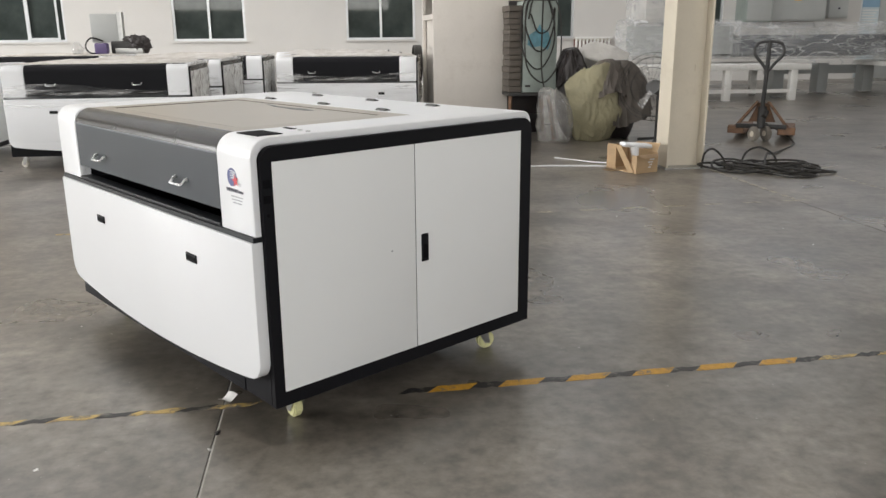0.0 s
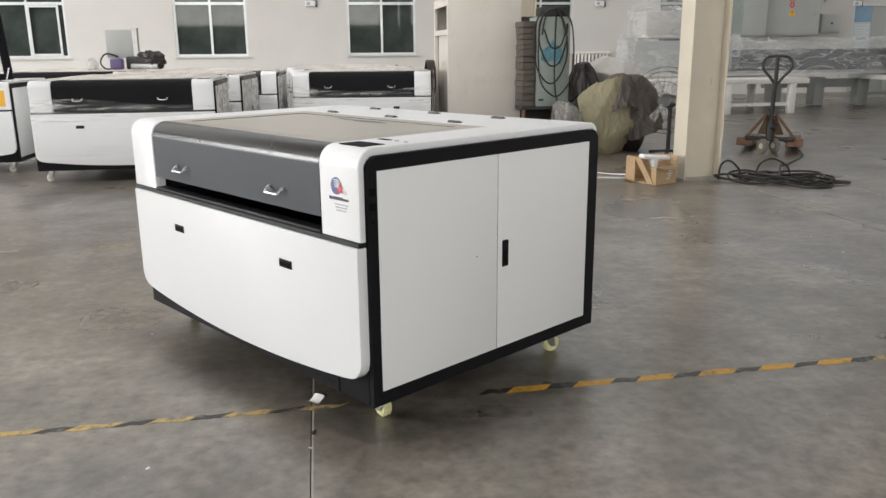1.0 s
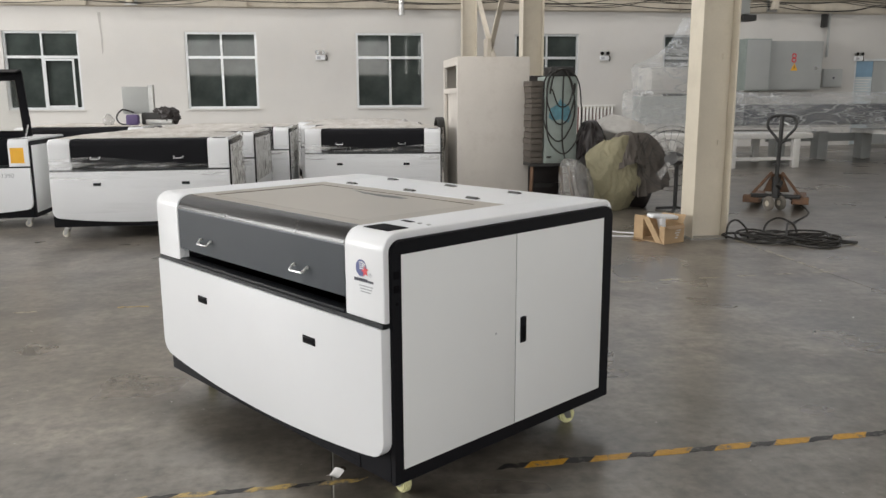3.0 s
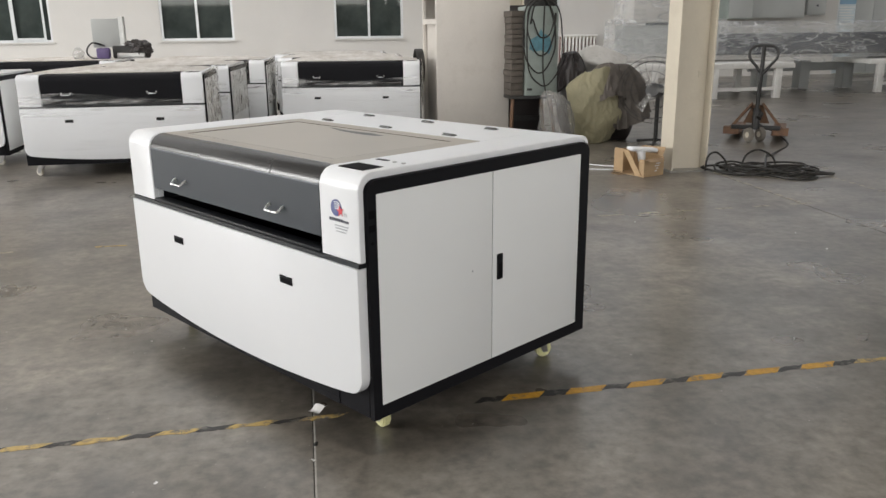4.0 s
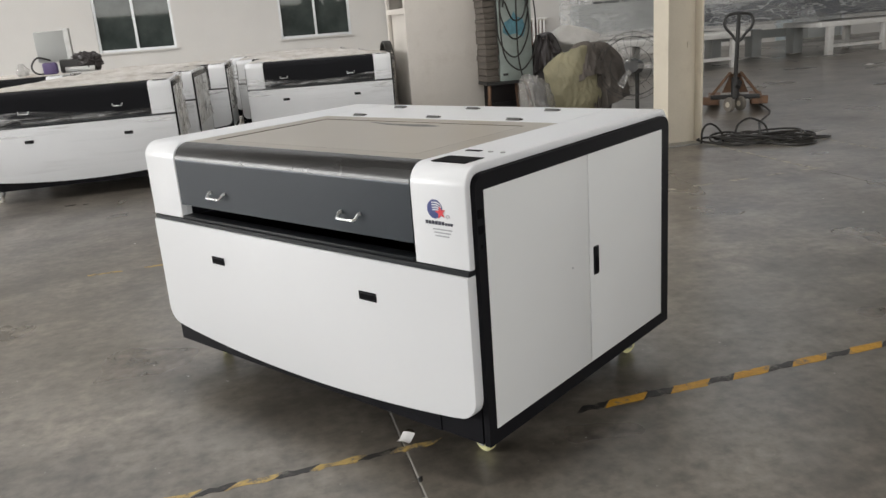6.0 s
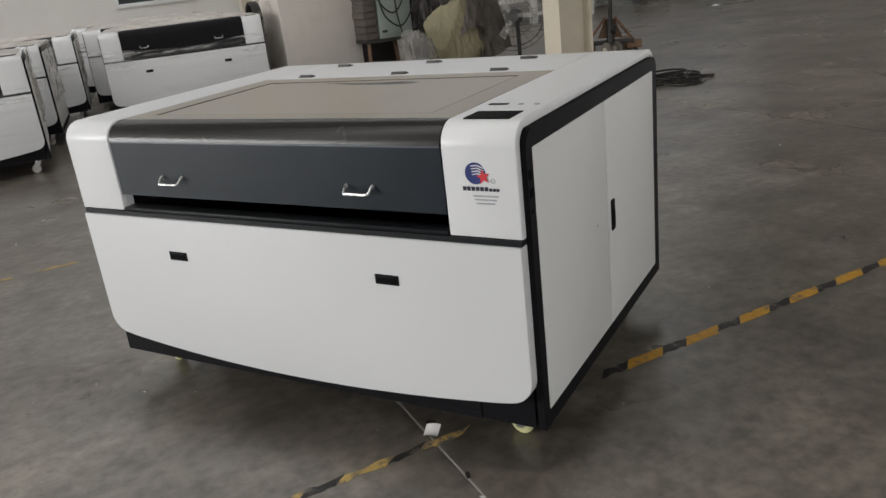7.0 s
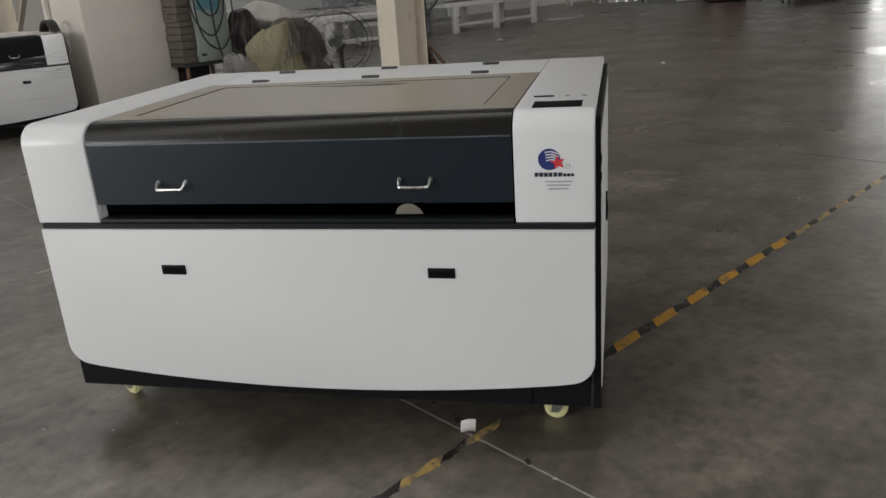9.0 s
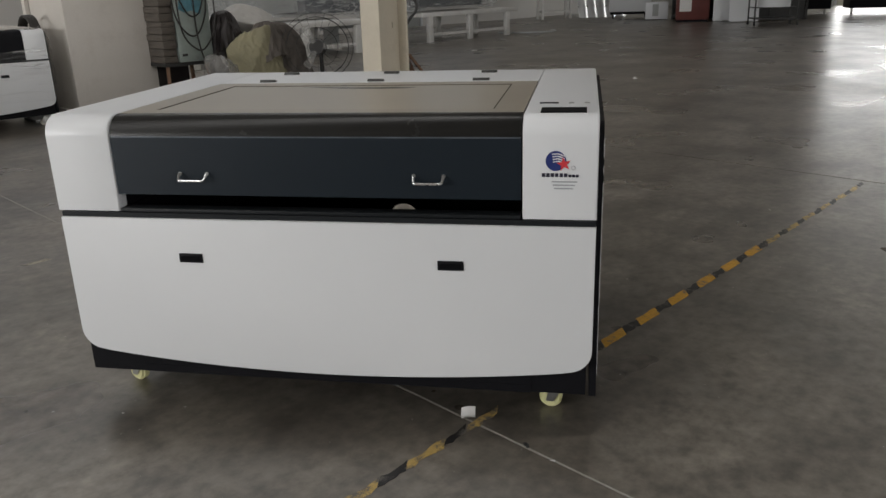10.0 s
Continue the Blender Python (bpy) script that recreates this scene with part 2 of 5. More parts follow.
    "film": film_material("stretch_film", 0.22, (0.66, 0.62, 0.56), 4.0, (1, 1, 1.6), 0.36, 0.4),
    "streak": film_material("streaked_stretch_film", 0.40, (0.90, 0.90, 0.90), 2.2, (1.0, 0.7, 9.0), 0.50),
    "thinfilm": film_material("thin_stretch_film", 0.10, (0.84, 0.84, 0.83), 2.0, (1.0, 0.7, 7.0), 0.52, 0.4),
    "clear": glass_material("clear_acrylic", (0.86, 0.87, 0.86)),
    "milky": film_material("milky_dust_film", 0.34, (0.68, 0.69, 0.69), 1.7, (0.7, 0.9, 2.0), 0.46, 0.7, 0.55),
    "bag": film_material("clear_bag_film", 0.34, (0.42, 0.41, 0.39), 5.0, (1.4, 1.0, 0.7)),
    "deepblue": surface("slate_blue_machine_paint", (0.050, 0.055, 0.068), 0.5, vary=0.15, scale=2),
    "paleboard": surface("pale_blue_print", (0.50, 0.57, 0.60), 0.5, vary=0.08, scale=5, bump=0.0),
    "foam": packing_material(),
    "cabgrey": surface("cabinet_grey_paint", (0.36, 0.37, 0.36), 0.45, vary=0.05, scale=2),
    "greengrey": surface("grey_green_paint", (0.275, 0.315, 0.290), 0.45, vary=0.10, scale=3, dirt=(0.16, 0.17, 0.16), dirt_amount=0.5),
    "bluedye": surface("blue_stain", (0.10, 0.25, 0.31), 0.5, vary=0.3, scale=12),
    "cable": surface("black_cable_rubber", (0.022, 0.020, 0.0175), 0.5, vary=0.2, scale=12, specular=0.4),
    "bark": surface("weathered_grey_board", (0.102, 0.086, 0.071), 0.8, vary=0.35, scale=3, stretch=(1, 1, 8), dirt=(0.05, 0.045, 0.04), dirt_amount=0.5),
    "green": surface("olive_woven_sack", (0.262, 0.238, 0.150), 0.75, vary=0.14, scale=4, grain=160, bump=0.35, depth=0.003),
    "cloth": surface("grey_brown_cloth", (0.125, 0.110, 0.098), 0.9, vary=0.18, scale=6, grain=140, bump=0.4, depth=0.003, specular=0.2),
    "darkcloth": surface("dark_plastic_sack", (0.020, 0.015, 0.0145), 0.5, vary=0.2, scale=6, bump=0.3),
    "whitebag": surface("white_woven_sack", (0.62, 0.60, 0.57), 0.5, vary=0.08, scale=7, grain=120, bump=0.3),
    "card": surface("brown_cardboard", (0.42, 0.29, 0.165), 0.8, vary=0.10, scale=6, grain=70, bump=0.1, stretch=(1, 1, 3)),
    "cardin": surface("shaded_cardboard", (0.30, 0.205, 0.12), 0.85, vary=0.10, scale=6),
    "rust": surface("rusty_orange_paint", (0.175, 0.098, 0.058), 0.7, 0.1, vary=0.3, scale=9, dirt=(0.07, 0.05, 0.04), dirt_amount=0.7),
    "ironblack": surface("worn_black_iron", (0.03, 0.029, 0.028), 0.45, 0.3, vary=0.2, scale=10),
    "tire": surface("grey_nylon_wheel", (0.19, 0.17, 0.145), 0.6, vary=0.15, scale=15),
    "bench": surface("white_frame_paint", (0.72, 0.71, 0.68), 0.5, vary=0.06, scale=3, dirt=(0.4, 0.36, 0.31), dirt_amount=0.4),
    "sign": surface("orange_sign", (0.80, 0.42, 0.03), 0.45, vary=0.05, scale=8, bump=0.0),
    "crimson": surface("dark_red_paint", (0.14, 0.035, 0.028), 0.5, vary=0.15, scale=4),
    "bluedoor": surface("blue_roller_door", (0.20, 0.33, 0.45), 0.5, vary=0.08, scale=4),
    "purple": surface("purple_plastic", (0.10, 0.07, 0.17), 0.5, vary=0.1, scale=9),
    "tin": surface("galvanised_sheet", (0.58, 0.58, 0.58), 0.32, 0.8, vary=0.12, scale=4),
}


# ---------------------------------------------------------------- building helpers
def box(bm, x0, y0, z0, x1, y1, z1, bevel=0.0, seg=2):
    made = bmesh.ops.create_cube(bm, size=1.0)["verts"]
    bmesh.ops.transform(bm, matrix=Matrix.Translation(((x0 + x1) / 2, (y0 + y1) / 2, (z0 + z1) / 2)) @ Matrix.Diagonal((x1 - x0, y1 - y0, z1 - z0, 1)), verts=made)
    if bevel:
        edges = list({e for v in made for e in v.link_edges})
        bmesh.ops.bevel(bm, geom=edges, offset=bevel, segments=seg, profile=0.5, affect="EDGES")
    return bm


def boxed(*a, **k):
    return box(bmesh.new(), *a, **k)


def rod(bm, a, b, r, seg=12, r2=None, caps=True):
    a, b = Vector(a), Vector(b)
    turn = (b - a).to_track_quat("Z", "Y").to_matrix().to_4x4()
    bmesh.ops.create_cone(bm, cap_ends=caps, segments=seg, radius1=r, radius2=r if r2 is None else r2, depth=(b - a).length, matrix=Matrix.Translation((a + b) / 2) @ turn)
    return bm


def bar(bm, a, b, w, h, up=(0, 0, 1)):
    """A square section bar from a to b."""
    a, b = Vector(a), Vector(b)
    z = (b - a).normalized()
    x = Vector(up).cross(z)
    x = x.normalized() if x.length > 1e-4 else Vector((1, 0, 0))
    y = z.cross(x)
    m = Matrix((x, y, z)).transposed().to_4x4()
    made = bmesh.ops.create_cube(bm, size=1.0, matrix=Matrix.Translation((a + b) / 2) @ m @ Matrix.Diagonal((w, h, (b - a).length, 1)))
    return bm


def prism(bm, outline, place, low, high):
    """A plate: an outline of (a, b) pairs, set into space by place(a, b, c) and drawn out from c = low to c = high."""
    one = [bm.verts.new(place(a, b, low)) for a, b in outline]
    two = [bm.verts.new(place(a, b, high)) for a, b in outline]
    bm.faces.new(one)
    bm.faces.new(two[::-1])
    for k in range(len(one)):
        bm.faces.new((one[k - 1], one[k], two[k], two[k - 1]))
    bmesh.ops.recalc_face_normals(bm, faces=bm.faces)
    return bm


def tube(bm, points, r, seg=8, smooth=4, closed=False):
    """A round cable through points, rounded by a Catmull-Rom spline."""
    p = [Vector(q) for q in points]
    line = []
    n = len(p)
    last = n if closed else n - 1
    for k in range(last):
        a, b, c, d = (p[(k + j) % n] if closed else p[min(max(k + j, 0), n - 1)] for j in (-1, 0, 1, 2))
        for s in range(smooth):
            t = s / smooth
            line.append(0.5 * (2 * b + (c - a) * t + (2 * a - 5 * b + 4 * c - d) * t * t + (3 * b - a - 3 * c + d) * t ** 3))
    if not closed:
        line.append(p[-1])
    rings = []
    side = None
    for k, q in enumerate(line):
        before, after = (line[k - 1], line[(k + 1) % len(line)]) if closed else (line[max(k - 1, 0)], line[min(k + 1, len(line) - 1)])
        ahead = (after - before).normalized() if (after - before).length > 1e-7 else Vector((0, 0, 1))
        if side is None:
            side = ahead.orthogonal().normalized()
        side = (side - ahead * side.dot(ahead))
        side = side.normalized() if side.length > 1e-5 else ahead.orthogonal().normalized()
        other = ahead.cross(side)
        rings.append([bm.verts.new(q + r * (side * math.cos(2 * math.pi * j / seg) + other * math.sin(2 * math.pi * j / seg))) for j in range(seg)])
    for k in range(len(rings) if closed else len(rings) - 1):
        a, b = rings[k], rings[(k + 1) % len(rings)]
        for j in range(seg):
            bm.faces.new((a[j - 1], a[j], b[j], b[j - 1]))
    if not closed:
        bm.faces.new(rings[0])
        bm.faces.new(rings[-1][::-1])
    bmesh.ops.recalc_face_normals(bm, faces=bm.faces)
    return bm


def lump(bm, centre, size, seed, rough=0.25, scale=1.6, sub=4, flat=None, folds=0.0):
    """A soft heap: a ball pulled about by noise, creased by folds, flattened where it rests."""
    made = bmesh.ops.create_icosphere(bm, subdivisions=sub, radius=1.0)["verts"]
    for v in made:
        d = v.co.normalized()
        k = 1 + rough * noise.noise(d * scale + Vector((seed, seed * 2.1, -seed))) + rough * 0.4 * noise.noise(d * scale * 3.1 + Vector((-seed, 4, seed)))
        if folds:
            twist = d + 0.35 * Vector((noise.noise(d * 2.3 + Vector((seed, 0, 3))), noise.noise(d * 2.1 - Vector((seed, 5, 0))), 0))
            q = Vector((twist.x * 1.0, twist.y * 1.0, twist.z * 0.45))
            k += folds * (abs(noise.noise(q * 3.0 + Vector((seed, 1, 0)))) + 0.45 * abs(noise.noise(q * 6.5 - Vector((0, seed, 2)))) + 0.12 * abs(noise.noise(d * 14.0 + Vector((seed, 3, 1)))) - 0.35)
        v.co = Vector((d.x * size[0] * k, d.y * size[1] * k, d.z * size[2] * k)) + Vector(centre)
        if flat is not None and v.co.z < flat:
            v.co.z = flat + 0.02 * (v.co.z - flat)
    return bm


def sack(bm, centre, size, seed, planes=26, power=20, crease=0.06, flat=0.0, sub=5):
    """A filled sack: a soft many-sided body with a few creases, slumped on what it rests on."""
    rng = random.Random(seed)
    walls = []
    for _ in range(planes):
        n = Vector((rng.gauss(0, 1), rng.gauss(0, 1), rng.gauss(0, 0.8))).normalized()
        walls.append((n, rng.uniform(0.80, 1.0)))
    made = bmesh.ops.create_icosphere(bm, subdivisions=sub, radius=1.0)["verts"]
    for v in made:
        d = v.co.normalized()
        r = (sum((max(d.dot(n), 0.0) / h) ** power for n, h in walls) + 0.55 ** power) ** (-1.0 / power)
        w = d + 0.3 * Vector((noise.noise(d * 1.7 + Vector((seed, 0, 3))), noise.noise(d * 1.9 - Vector((seed, 5, 0))), 0.3 * noise.noise(d * 2.2)))
        ridge = (1 - abs(noise.noise(Vector((w.x * 3.0, w.y * 3.0, w.z * 1.5)) + Vector((seed, 1, 0))))) ** 4
        fine = (1 - abs(noise.noise(w * 6.5 - Vector((0, seed, 2))))) ** 8
        r = min(r, 1.35) + crease * ridge + crease * 0.7 * fine
        v.co = Vector((d.x * size[0] * r, d.y * size[1] * r, d.z * size[2] * r)) + Vector(centre)
        if flat is not None and v.co.z < flat:
            v.co.z = flat + 0.02 * (v.co.z - flat)
    return bm


def drape(bm, centre, size, top, low, seed, pleats=9, a0=0.0, a1=360.0, depth=0.05, n=90, m=26, thick=0.008):
    """Cloth thrown over a heap: a crumpled crown that falls in uneven pleats to an uneven hem."""
    rows = []
    for j in range(m + 1):
        q = j / m
        row = []
        for i in range(n + 1):
            a = radians(a0 + (a1 - a0) * i / n)
            c, s = math.cos(a), math.sin(a)
            lobe = noise.noise(Vector((c * 1.1 + seed, s * 1.1, 0)))
            hem = low + (top - low) * 0.22 * (0.5 + lobe)
            r = q ** 0.62 * (1 + 0.18 * lobe)
            w = 1.2 * noise.noise(Vector((c * 1.3, s * 1.3, q * 1.1 + seed)))
            ridge = 1 - abs(noise.noise(Vector((c * pleats * 0.33 + w, s * pleats * 0.33 - w, q * 0.7 - seed)))) * 2.2
            fold = depth * q ** 0.8 * ridge + 0.7 * depth * q * noise.noise(Vector((c * pleats * 0.9, s * pleats * 0.9, q * 2.6)))
            crumple = 0.03 * noise.noise(Vector((c * q * 4 + seed, s * q * 4, 2))) * (1 - 0.4 * q)
            z = top - (top - hem) * q ** 1.75 + crumple
            row.append(bm.verts.new((centre[0] + (size[0] * r + fold) * c, centre[1] + (size[1] * r + fold) * s, max(0.012, z))))
        rows.append(row)
    for j in range(m):
        for i in range(n):
            bm.faces.new((rows[j][i], rows[j + 1][i], rows[j + 1][i + 1], rows[j][i + 1]))
    bmesh.ops.remove_doubles(bm, verts=bm.verts, dist=0.0008)
    bmesh.ops.recalc_face_normals(bm, faces=bm.faces)
    bmesh.ops.solidify(bm, geom=bm.faces[:], thickness=thick)
    return bm


def sheet(bm, corner, along, across, n, m, wave):
    """A thin creased sheet, lifted by wave(s, t)."""
    grid = []
    for i in range(n + 1):
        row = []
        for j in range(m + 1):
            s, t = i / n, j / m
            row.append(bm.verts.new(Vector(corner) + Vector(along) * s + Vector(across) * t + Vector(wave(s, t))))
        grid.append(row)
    for i in range(n):
        for j in range(m):
            bm.faces.new((grid[i][j], grid[i + 1][j], grid[i + 1][j + 1], grid[i][j + 1]))
    return bm


def mesh_of(name, bm, material, smooth=True, angle=35):
    me = bpy.data.meshes.new(name)
    if smooth:
        for f in bm.faces:
            f.smooth = True
        for e in bm.edges:
            if len(e.link_faces) == 2 and e.calc_face_angle(0) > radians(angle):
                e.smooth = False
    bm.to_mesh(me)
    bm.free()
    me.materials.append(M[material])
    return me


def part(name, bm, material, parent, label="", smooth=True, angle=35):
    ob = new(name, mesh_of(name, bm, material, smooth, angle))
    ob.parent = parent
    return tagged(ob, label)


def thing(name, m, label, category, group="", kind=""):
    ob = new(name)
    ob.matrix_world = m
    ob.empty_display_size = 0.2
    return tagged(ob, label, category, group, kind)


def single(name, bm, material, m, label, category, group="", kind="", smooth=True, angle=35):
    ob = new(name, mesh_of(name, bm, material, smooth, angle))
    ob.matrix_world = m
    return tagged(ob, label, category, group, kind)


def lettering(name, text, size, m, material, parent):
    """Flat lettering in the built-in font, turned into a mesh."""
    data = bpy.data.curves.new(name, "FONT")
    data.body, data.size, data.extrude = text, size, 0.0006
    tmp = bpy.data.objects.new(name + "_curve", data)
    me = bpy.data.meshes.new_from_object(tmp)
    bpy.data.objects.remove(tmp)
    me.materials.clear()
    me.materials.append(M[material])
    ob = new(name, me)
    ob.parent = parent
    ob.matrix_local = m
    return ob


def arc(cx, cy, r, a0, a1, n):
    return [(cx + r * math.cos(radians(a0 + (a1 - a0) * k / n)), cy + r * math.sin(radians(a0 + (a1 - a0) * k / n))) for k in range(n + 1)]


# ---------------------------------------------------------------- the hall
def structure(name, bm, material, label="", smooth=False, category=""):
    return single(name, bm, material, HALL, label, category, kind="structure", smooth=smooth)


floor = thing("floor", HALL, "worn grey concrete factory floor with sawn joints", "floor", kind="structure")
part("joint_bed", boxed(U0, V0, -0.20, U1, V1, -0.012), "oldjoint", floor, "dirty floor joints", smooth=False)
part("joint_filler", boxed(-0.2015, V0, -0.0119, -0.1946, V1, -0.0006), "joint", floor, "pale filler in one floor joint", smooth=False)

# window wall: panels round five windows and a blue door
WINDOWS = [-7.476, -2.891, 1.678, 6.187, 10.65]
WIDE, SILL, LINTEL, BAND = 0.943, 1.244, 3.279, 3.90
wall_bm = bmesh.new()
edges_u = [U0] + [x for c in WINDOWS for x in (c - WIDE, c + WIDE)] + [15.88, 18.42, U1]
for k in range(len(edges_u) - 1):
    a, b = edges_u[k], edges_u[k + 1]
    if k % 2 == 0:
        box(wall_bm, a, V1, 0, b, V1 + 0.3, BAND)
    elif k < 10:
        box(wall_bm, a, V1, 0, b, V1 + 0.3, SILL)
        box(wall_bm, a, V1, LINTEL, b, V1 + 0.3, BAND)
    else:
        box(wall_bm, a, V1, 2.608, b, V1 + 0.3, BAND)
structure("wall_north", wall_bm, "wall", "white painted factory wall with windows")
# the opening in this cladding is added, only to let the fill light in
upper = bmesh.new()
box(upper, U0, V1 + 0.02, BAND, U1, V1 + 0.3, 4.8)
box(upper, U0, V1 + 0.02, 6.3, U1, V1 + 0.3, HIGH)
box(upper, U0, V1 + 0.02, 4.8, -4.0, V1 + 0.3, 6.3)
box(upper, 22.0, V1 + 0.02, 4.8, U1, V1 + 0.3, 6.3)
structure("wall_north_upper", upper, "beige", "beige metal cladding with an added fill light opening above the white wall")

# other walls, with high windows and a gate
west = bmesh.new()
box(west, U0 - 0.3, V0, 0, U0, 0.5, HIGH)
box(west, U0 - 0.3, 12.3, 0, U0, V1, HIGH)
box(west, U0 - 0.3, 0.5, 6.4, U0, 12.3, HIGH)
box(west, U0 - 0.3, 0.5, 0, U0, 12.3, 2.0)
structure("wall_west", west, "wall", "white factory wall with a tall band of windows")
east = bmesh.new()
box(east, U1, V0, 0, U1 + 0.3, 3.2, HIGH)
box(east, U1, 12.2, 0, U1 + 0.3, V1, HIGH)
box(east, U1, 3.2, 4.5, U1 + 0.3, 12.2, HIGH)
structure("wall_east", east, "wall", "white factory wall with an open gate")
south = bmesh.new()
box(south, U0, V0 - 0.3, 0, U1, V0, 3.2)
box(south, U0, V0 - 0.3, 6.0, U1, V0, HIGH)
box(south, U0, V0 - 0.3, 3.2, -18.2, V0, 6.0)
box(south, 12.2, V0 - 0.3, 3.2, U1, V0, 6.0)
structure("wall_south", south, "wall", "white factory wall with a long clerestory")

roof = bmesh.new()
edges_v = [V0] + [x for v, *_ in SKYLIGHTS_AND_FILL for x in (v - 1.05, v + 1.05)] + [V1]
for k in range(0, len(edges_v), 2):
    box(roof, U0, edges_v[k], HIGH, U1, edges_v[k + 1], HIGH + 0.12)
for v, start, end, watts in SKYLIGHTS_AND_FILL:
    box(roof, U0, v - 1.05, HIGH, start - 0.1, v + 1.05, HIGH + 0.12)
    box(roof, end + 0.05, v - 1.05, HIGH, U1, v + 1.05, HIGH + 0.12)
structure("ceiling", roof, "roof", "sheet metal roof with skylight strips and one added fill strip")


def window(n, c):
    w = thing("window_%d" % n, HALL @ pose(c, V1, SILL), "aluminium sliding window with dark panes in a white wall", "window", kind="structure")
    h = LINTEL - SILL
    out = bmesh.new()
    for a, b, lo, hi in ((-WIDE, -WIDE + 0.06, 0, h), (WIDE - 0.06, WIDE, 0, h), (-WIDE + 0.06, WIDE - 0.06, 0, 0.06), (-WIDE + 0.06, WIDE - 0.06, h - 0.06, h),
                         (-WIDE + 0.06, WIDE - 0.06, h - 0.70, h - 0.63), (-0.03, 0.03, 0.06, h - 0.70), (-0.025, 0.025, h - 0.63, h - 0.06)):
        box(out, a, 0.05, lo, b, 0.13, hi)
    part("window_frame", out, "alu", w, "aluminium frame", smooth=False)
    part("window_sill", boxed(-WIDE - 0.05, -0.05, -0.035, WIDE + 0.05, 0.05, 0.0), "wall", w, "white sill", smooth=False)
    for a, b, lo, hi in ((-WIDE + 0.06, -0.03, 0.06, h - 0.70), (0.03, WIDE - 0.06, 0.06, h - 0.70), (-WIDE + 0.06, -0.025, h - 0.63, h - 0.06), (0.025, WIDE - 0.06, h - 0.63, h - 0.06)):
        part("pane", boxed(a, 0.10, lo, b, 0.108, hi), "pane", w, smooth=False)
    if n == 1:
        s = bmesh.new()
        for a, b, lo, hi in ((0.02, 0.07, 0.06, h - 0.71), (0.73, 0.78, 0.06, h - 0.71), (0.07, 0.73, 0.06, 0.11), (0.07, 0.73, h - 0.76, h - 0.71)):
            box(s, a, 0.02, lo, b, 0.05, hi)
        part("sliding_sash", s, "alu", w, "half-open sliding sash", smooth=False)
    return w


for n, c in enumerate(WINDOWS, 1):
    window(n, c)
structure("room_behind_wall", boxed(U0, V1 + 0.9, 0, U1, V1 + 1.0, 4.2), "cabgrey", "dim grey room beyond the windows")
structure("room_behind_ceiling", boxed(U0, V1 + 0.3, 4.2, U1, V1 + 1.0, 4.3), "cabgrey", "dim ceiling beyond the windows")

door = thing("door_1", HALL @ pose(15.88, V1, 0) @ Matrix.Diagonal((1, 1, 1.06, 1)), "folding door with blue printed top panels in a pale frame", "door", kind="structure")
jamb = bmesh.new()
box(jamb, 0, 0.02, 0, 0.06, 0.14, 2.46)
box(jamb, 2.48, 0.02, 0, 2.54, 0.14, 2.46)
box(jamb, 0.06, 0.02, 2.40, 2.48, 0.14, 2.46)
part("door_frame", jamb, "alu", door, "pale metal frame", smooth=False)
for k in range(4):
    part("door_panel", boxed(0.06 + k * 0.605, 0.06, 0.01, 0.06 + (k + 1) * 0.605 - 0.012, 0.10, 2.40, bevel=0.008), "paleboard" if k == 0 else "cabgrey", door)
part("blue_print", boxed(0.068, 0.054, 1.95, 0.645, 0.0595, 2.39), "bluedoor", door, "blue printed field", smooth=False)
for k in range(7):
    part("print_line", boxed(0.10, 0.055, 1.86 - 0.075 * k, 0.62 - 0.06 * (k % 3), 0.0595, 1.885 - 0.075 * k), "bench", door, smooth=False)

single("wall_stain", prism(bmesh.new(), [(-0.03, 0.62), (0.05, 0.62), (0.045, 0.40), (0.06, 0.22), (0.05, 0.06), (0.02, 0.0), (0.01, 0.12), (0.015, 0.28), (-0.01, 0.42)], lambda a, b, c: (a, c, b), -0.0035, 0.0), "paper_stain", HALL @ pose(-5.97, V1, 2.67) @ Matrix.Diagonal((1, 1, 1.75, 1)),
       "grey water stain running down the wall", "stain", kind="structure")

# crane beam and bundled cables along the wall
beam = thing("crane_beam", HALL, "beige painted steel beam along the top of the wall", "beam", kind="structure")
b = bmesh.new()
box(b, U0, V1 - 0.22, 4.32, U1, V1 - 0.0, 4.36)
box(b, U0, V1 - 0.12, 3.92, U1, V1 - 0.10, 4.32)
part("web", b, "beige", beam, smooth=False)
for k in range(15):
    u = U0 + 1.5 + k * 4.07
    part("stiffener", boxed(u, V1 - 0.20, 3.92, u + 0.012, V1 - 0.12, 4.32), "beige", beam, smooth=False)
for u in (-5.08, 12.9):
    br = thing("beam_bracket", HALL @ pose(u, V1 - 0.2, 3.98), "bolted steel bracket on the wall beam", "bracket", "beam brackets")
    part("plate", boxed(-0.16, -0.03, -0.06, 0.16, 0.0, 0.34), "steel", br, smooth=False)
    part("arm", boxed(-0.09, -0.26, 0.0, 0.09, -0.03, 0.30, bevel=0.02), "beige", br)
    for s in (-0.125, 0.125):
        for z in (0.0, 0.08, 0.16, 0.24):
            part("bolt", rod(bmesh.new(), (s, -0.045, z), (s, -0.03, z), 0.016, 6), "ironblack", br)
random.seed(4)
for lane in range(6):
    pts, u = [], -14.0
    while u < 27:
        span = random.uniform(2.6, 5.2)
        drop = random.choice((0.03, 0.07, 0.13, 0.20)) * (1.0 if lane < 4 else 0.5)
        base = 4.10 + 0.045 * lane + random.uniform(-0.02, 0.02)
        for q in range(5):
            f = q / 5
